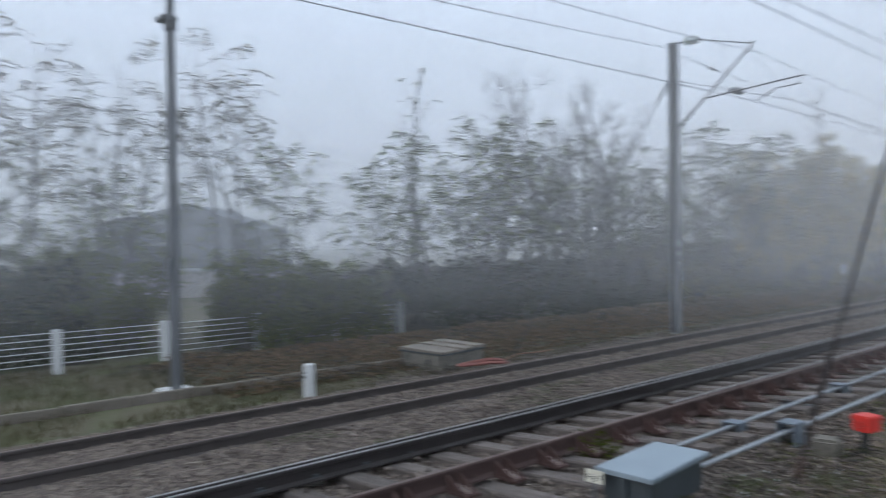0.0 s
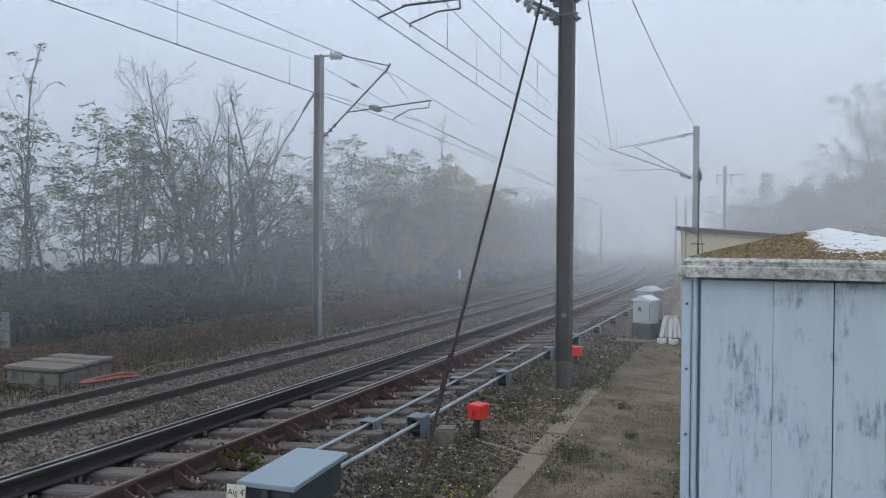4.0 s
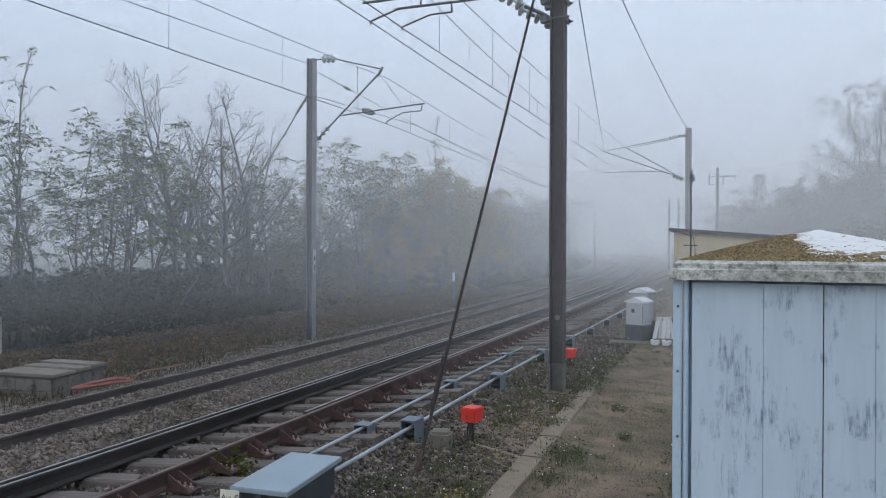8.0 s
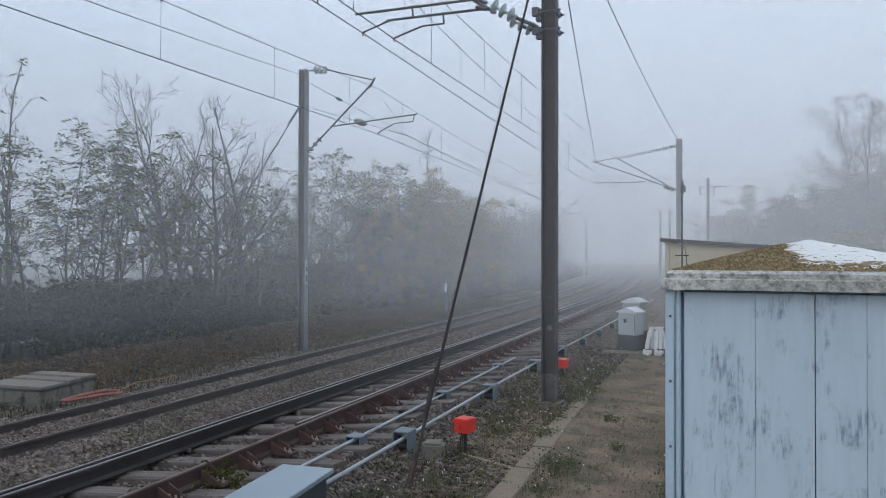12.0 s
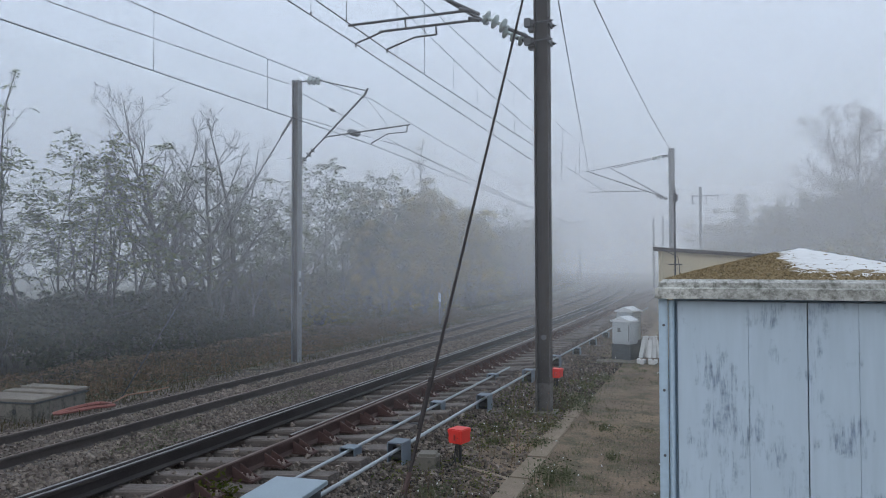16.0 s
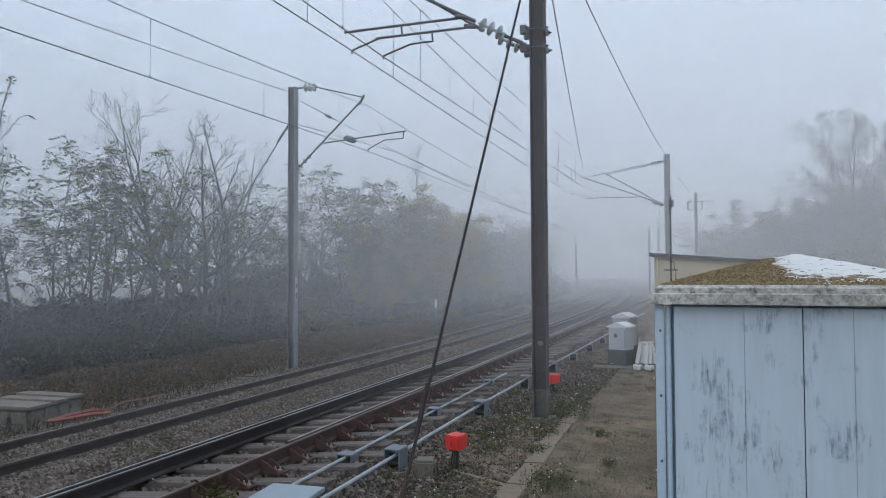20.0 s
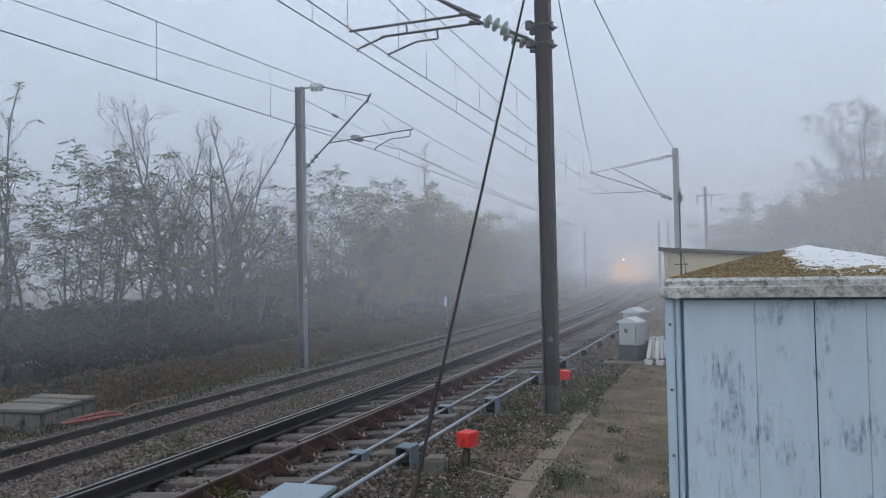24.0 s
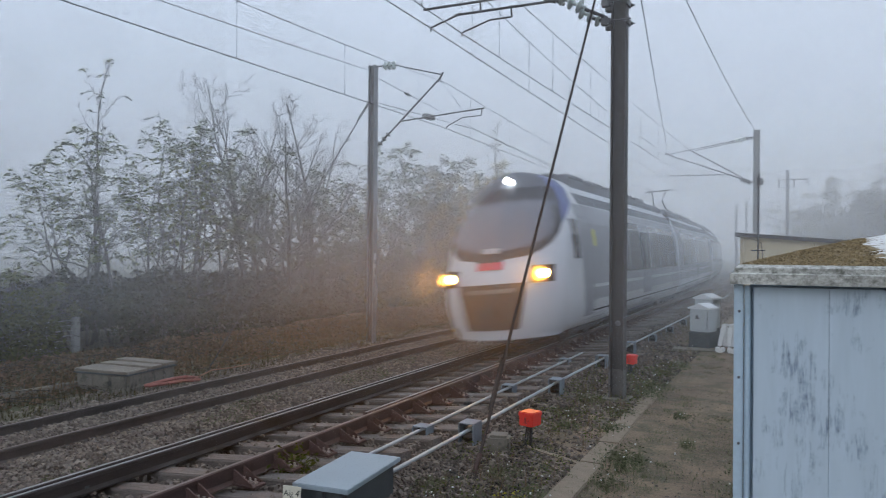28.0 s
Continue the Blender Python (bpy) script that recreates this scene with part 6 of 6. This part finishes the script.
def side_panel(x, y0, y1, z0, z1, out=0.008):
    """A pane or door leaf on the side of a car, following its bulge."""
    s, n = Shape(), 6
    sg = 1 if x > 0 else -1
    for j in range(n + 1):
        z = z0 + (z1 - z0) * j / n
        for y in (y0, y1):
            s.v += [(sg * (half_width(z) + out), y, z), (sg * (half_width(z) - 0.02), y, z)]
    for j in range(n):
        a, b = j * 4, j * 4 + 4
        s.f += [(a, a + 2, b + 2, b), (a + 1, b + 1, b + 3, a + 3), (a, b, b + 1, a + 1), (a + 2, a + 3, b + 3, b + 2)]
    s.f += [(0, 1, 3, 2), (n * 4, n * 4 + 2, n * 4 + 3, n * 4 + 1)]
    return s


def bogie(parent, y):
    b = part("bogie", Shape().box(-1.1, y - 1.5, 0.2, -0.95, y + 1.5, 0.65, 0.03).box(0.95, y - 1.5, 0.2, 1.1, y + 1.5, 0.65, 0.03).box(-0.9, y - 0.3, 0.3, 0.9, y + 0.3, 0.6, 0.03), TRAIN_SKIRT, parent)
    for wy in (y - 1.0, y + 1.0):
        for x in (-0.75, 0.75):
            part("wheel", Shape().lathe((x - 0.07, wy, 0.42), (1, 0, 0), [(0, 0.42), (0.11, 0.42), (0.115, 0.45), (0.14, 0.45)], 18), RAIL_SIDE, b)


def train_car(nose, label):
    c = thing("train_car", label, "train", group="cars of the train")
    body = part("body", car_shell(0.0, CAR_L - 0.5, nose), TRAIN_WHITE, c, smooth=True)
    part("underframe", Shape().box(-1.15, 2.6 if nose else 0.3, 0.28, 1.15, CAR_L - 0.8, 0.4), TRAIN_SKIRT, c)
    bogie(c, 3.4 if nose else 1.2)
    bogie(c, CAR_L - 1.6)
    part("gangway", Shape().box(-1.15, CAR_L - 0.52, 0.5, 1.15, CAR_L + 0.02, 3.7, 0.05), BLACK, c, "black rubber gangway bellows")
    # roof fairings and gear
    ro = part("roof_fairing", Shape().extrude([(-0.95, 3.6), (-0.88, 3.95), (-0.5, 4.13), (0.5, 4.13), (0.88, 3.95), (0.95, 3.6)], 3.6 if nose else 0.4, CAR_L - 0.9), TRAIN_ROOF, c, "dark grey roof with equipment hatches")
    for y in np.arange(4.6, CAR_L - 3, 2.3):
        part("hatch", Shape().box(-0.62, float(y), 4.08, 0.62, float(y) + 1.6, 4.2, 0.03), TRAIN_ROOF, ro)
    for sx in (-1, 1):
        part("side_cladding", side_panel(sx, 2.35 if nose else 0.1, CAR_L - 0.55, 0.45, 3.2, 0.003), TRAIN_SIDE, c, "silver-grey side cladding")
        part("roof_stripe", side_panel(sx, 3.0 if nose else 0.4, CAR_L - 0.6, 3.22, 3.5, 0.006), TRAIN_ROOF, c, "dark grey band under the roof")
        y = 5.9 if nose else 1.6
        while y < CAR_L - 2.4:
            part("window", side_panel(sx, y, y + 1.82, 1.5, 2.95), TRAIN_GLASS, c, "dark tinted window")
            y += 1.9
            if abs(y - (9.7 if nose else 7.3)) < 0.3:
                d = part("door", side_panel(sx, y, y + 1.4, 0.5, 2.95, 0.012), TRAIN_GREY, c, "grey sliding double door")
                part("door_glass", side_panel(sx, y + 0.12, y + 0.62, 1.5, 2.7, 0.02), TRAIN_GLASS, d)
                part("door_glass", side_panel(sx, y + 0.78, y + 1.28, 1.5, 2.7, 0.02), TRAIN_GLASS, d)
                y += 1.6
        part("skirt_line", side_panel(sx, 3.2 if nose else 0.3, CAR_L - 0.6, 0.62, 0.66, 0.004), TRAIN_SKIRT, c)
    if not nose:
        return c
    shield = part("windscreen_mask", nose_patch(-0.74, 0.74, 1.9, 3.62, 0.012, 20, 14, lambda q: max(0.12, math.sqrt(max(0.0, 1 - ((0.5 - q) / 0.5) ** 2))) if q < 0.5 else 1 - 0.2 * (q - 0.5)), TRAIN_MASK, c, "dark rounded mask round the windscreen", smooth=True)
    part("windscreen", nose_patch(-0.62, 0.62, 2.12, 3.28, 0.03, 18, 12, lambda q: max(0.15, math.sqrt(max(0.0, 1 - ((0.5 - q) / 0.5) ** 2))) if q < 0.5 else 1 - 0.2 * (q - 0.5)), WINDSCREEN, shield, smooth=True)
    part("emblem", nose_patch(-0.09, 0.09, 2.1, 2.21, 0.045, 6, 2), EMBLEM, shield, "small silver emblem")
    for sx in (-1, 1):
        fl = Shape()
        for j in range(11):
            for i in range(9):
                k = 0.6 + 0.4 * i / 8
                z0 = 2.45 + 0.75 * i / 8
                fl.v.append(nose_point(k * sx, z0 + (3.92 - z0) * j / 10, 0.01))
        fl.f = [(j * 9 + i, j * 9 + i + 1, j * 9 + i + 10, j * 9 + i + 9) for j in range(10) for i in range(8)]
        part("blue_flank", fl, TRAIN_BLUE, c, "deep blue flank beside the windscreen", smooth=True)
        part("cab_window", side_panel(sx, 1.75, 2.25, 1.9, 2.8), TRAIN_GLASS, c)
        part("cab_door", side_panel(sx, 2.5, 3.3, 0.55, 2.9, 0.01), TRAIN_GREY, c, "grey cab door")
        part("yellow_mark", side_panel(sx, 3.5, 3.75, 2.2, 2.6, 0.01), TRAIN_YELLOW, c)
        part("mirror_camera", Shape().box(sx * 1.44 - 0.05, 1.7, 2.2, sx * 1.44 + 0.05, 1.85, 2.45, 0.02), TRAIN_SKIRT, c)
        k = 0.54 * sx
        p = nose_point(k, 1.62, 0.02)
        cover = nose_patch(k - 0.1386, k + 0.1386, 1.44, 1.8, 0.012, 6, 4)
        cover.f = [f for i, f in enumerate(cover.f) if not (i // 6 in (1, 2) and i % 6 in (2, 3))]
        h = part("headlamp_housing", cover, TRAIN_SKIRT, c, "black headlamp housing")
        # deep tube added to cut the beam sideways and glow a little inside
        part("reflector", Shape().lathe((p[0], p[1] + 0.36, p[2]), (0, -1, 0), [(0, 0.085), (0.39, 0.09), (0.39, 0.1), (0, 0.1)], 16), BEAM_TUBE, h, "dull metal tube added to narrow the headlamp's beam")
        ring = [(p[0] + 0.083 * math.cos(i * math.pi / 8), p[1] + 0.35, p[2] + 0.083 * math.sin(i * math.pi / 8)) for i in range(16)]
        part("headlamp", Shape().quad(*ring), LAMP_WARM, h, "bright warm headlamp")
    p = nose_point(0.0, 3.78, 0.03)
    part("top_lamp", Shape().lathe((0, p[1] + 0.02, 3.8), (0, -1, 0.1), [(0, 0.075), (0.03, 0.075), (0.04, 0.05)], 14), LAMP_WHITE, c, "white lamp above the windscreen")
    part("roof_cap", nose_patch(-0.98, 0.98, 3.6, 4.04, 0.008, 18, 6), TRAIN_ROOF, c, "dark grey cab roof", smooth=True)
    # no hollow here: the recess's shade is a dark patch on the skin
    part("coupler_cover", nose_patch(-0.36, 0.36, 0.5, 1.46, 0.016, 10, 8, lambda q: 0.8 + 0.2 * q), TRAIN_COUPLER, c, "dark brown patch for the shaded coupler recess")
    part("coupler", Shape().tube((0, 0.3, 0.85), (0, -0.16, 0.85), 0.12, 0.1, 12).box(-0.2, -0.22, 0.75, 0.2, -0.12, 1.0, 0.03), TRAIN_SKIRT, c)
    part("front_badge", nose_patch(-0.13, 0.13, 1.76, 1.92, 0.016, 6, 2), TRAIN_RED, c, "small red badge")
    part("plate_bar", nose_patch(-0.24, 0.24, 1.27, 1.35, 0.03, 6, 2), GALV, c)
    part("apron", nose_patch(-0.97, 0.97, 0.3, 0.44, 0.012, 18, 3), TRAIN_WHITE, c, "white lower apron", smooth=True)
    return c


def lamp_mist(c):
    """Sheets added before the nose to spread headlamp light into glare and fog halo: round, soft-edged."""
    for x, d, radius, density in ((0, 2.5, 3.0, 0.006), (0, 9.0, 9.0, 0.013), (0, 16.0, 13.0, 0.13), (0, 22.0, 15.0, 0.14), (-1.06, 0.16, 0.3, 0.12), (1.06, 0.16, 0.3, 0.12)):
        m = bpy.data.materials.new("halo_sheet")
        m.use_nodes = True
        n, l = m.node_tree.nodes, m.node_tree.links
        n.clear()
        o, mx, clear, t = n.new("ShaderNodeOutputMaterial"), n.new("ShaderNodeMixShader"), n.new("ShaderNodeBsdfTransparent"), n.new("ShaderNodeBsdfRefraction")
        t.inputs["Roughness"].default_value, t.inputs["IOR"].default_value = 0.8 if d > 4 else 0.6, 1.5 if d > 4 else 1.3
        tc, ln, mr = n.new("ShaderNodeTexCoord"), n.new("ShaderNodeVectorMath"), n.new("ShaderNodeMapRange")
        ln.operation = "LENGTH"
        l.new(tc.outputs["Object"], ln.inputs[0])
        mr.interpolation_type = "SMOOTHERSTEP"
        mr.inputs["From Min"].default_value, mr.inputs["From Max"].default_value = 0.0, radius
        mr.inputs["To Min"].default_value, mr.inputs["To Max"].default_value = density, 0.0
        l.new(ln.outputs["Value"], mr.inputs[0])
        l.new(mr.outputs[0], mx.inputs[0])
        l.new(clear.outputs[0], mx.inputs[1])
        l.new(t.outputs[0], mx.inputs[2])
        l.new(mx.outputs[0], o.inputs[0])
        s = Shape()
        s.v = [(0, 0, 0)] + [(radius * math.cos(2 * math.pi * i / 40), 0, radius * math.sin(2 * math.pi * i / 40)) for i in range(40)]
        s.f = [(0, 1 + i, 1 + (i + 1) % 40) for i in range(40)]
        part("lamp_mist", s, m, c, "added sheet that spreads headlamp light into glare and foggy halo", m=pose(x, -d, 1.62), kind="stuff")


def pantograph(c, y):
    g = part("pantograph", Shape().box(-0.5, y - 0.6, 4.13, 0.5, y + 0.6, 4.2).path([(-0.35, y + 0.5, 4.2), (-0.2, y - 0.5, 4.75), (-0.35, y + 0.3, 5.3)], 0.035).path([(0.35, y + 0.5, 4.2), (0.2, y - 0.5, 4.75), (0.35, y + 0.3, 5.3)], 0.035), GALV_DARK, c, "raised grey pantograph")
    part("collector_head", Shape().tube((-0.62, y + 0.2, 5.34), (0.62, y + 0.2, 5.34), 0.025).tube((-0.62, y + 0.42, 5.34), (0.62, y + 0.42, 5.34), 0.025).path([(-0.62, y + 0.3, 5.34), (-0.85, y + 0.3, 5.2)], 0.02).path([(0.62, y + 0.3, 5.34), (0.85, y + 0.3, 5.2)], 0.02), GALV_DARK, g)


front_car = train_car(True, "white and blue regional train's leading car, headlamps lit")
next_car = train_car(False, "white regional train car with dark windows")
pantograph(next_car, 6.0)
lamp_mist(front_car)
third_car = copy_thing(next_car, pose(0, 0, 0))
for o in [o for o in third_car.children_recursive if o.name.startswith(("pantograph", "collector_head"))]:
    bpy.data.objects.remove(o)
last_car = copy_thing(third_car, pose(0, 0, 0))

lay_sleepers()
lay_chairs()


# ---- what moves ----
SPEED, NOSE_END, TRACK_U = 32.0, 14.0, -5.68
CANT = math.degrees(math.atan2(0.14, 1.5))


def along(s):
    """The y of the line at the length s along it, measured from y = 0."""
    y = 0.0
    while s > 0:
        d = min(1.0, s)
        y += d / math.sqrt(1 + (2 * BEND * max(0.0, y - BEND_AT)) ** 2)
        s -= d
    return y


def car_pose(s):
    """The pose of a car whose front stands at length s; its back end lies further off."""
    ya, yb = along(s), along(s + CAR_L)
    xa, xb = TRACK_U + bend(ya), TRACK_U + bend(yb)
    return pose(xa, ya, -0.07, 0, 0, math.degrees(math.atan2(xa - xb, yb - ya))) @ pose(0, 0, 0, 0, -CANT, 0)


def motions():
    times = [0, 4, 8, 12, 15, 18, 20, 21, 22, 23, 24, 25, 25.5, 26, 26.5, 27, 27.3, 27.6, 27.8, 28]
    for i, car in enumerate((front_car, next_car, third_car, last_car)):
        walk(car, [(t, car_pose(NOSE_END + SPEED * (28 - t) + i * CAR_L)) for t in times])


motions()
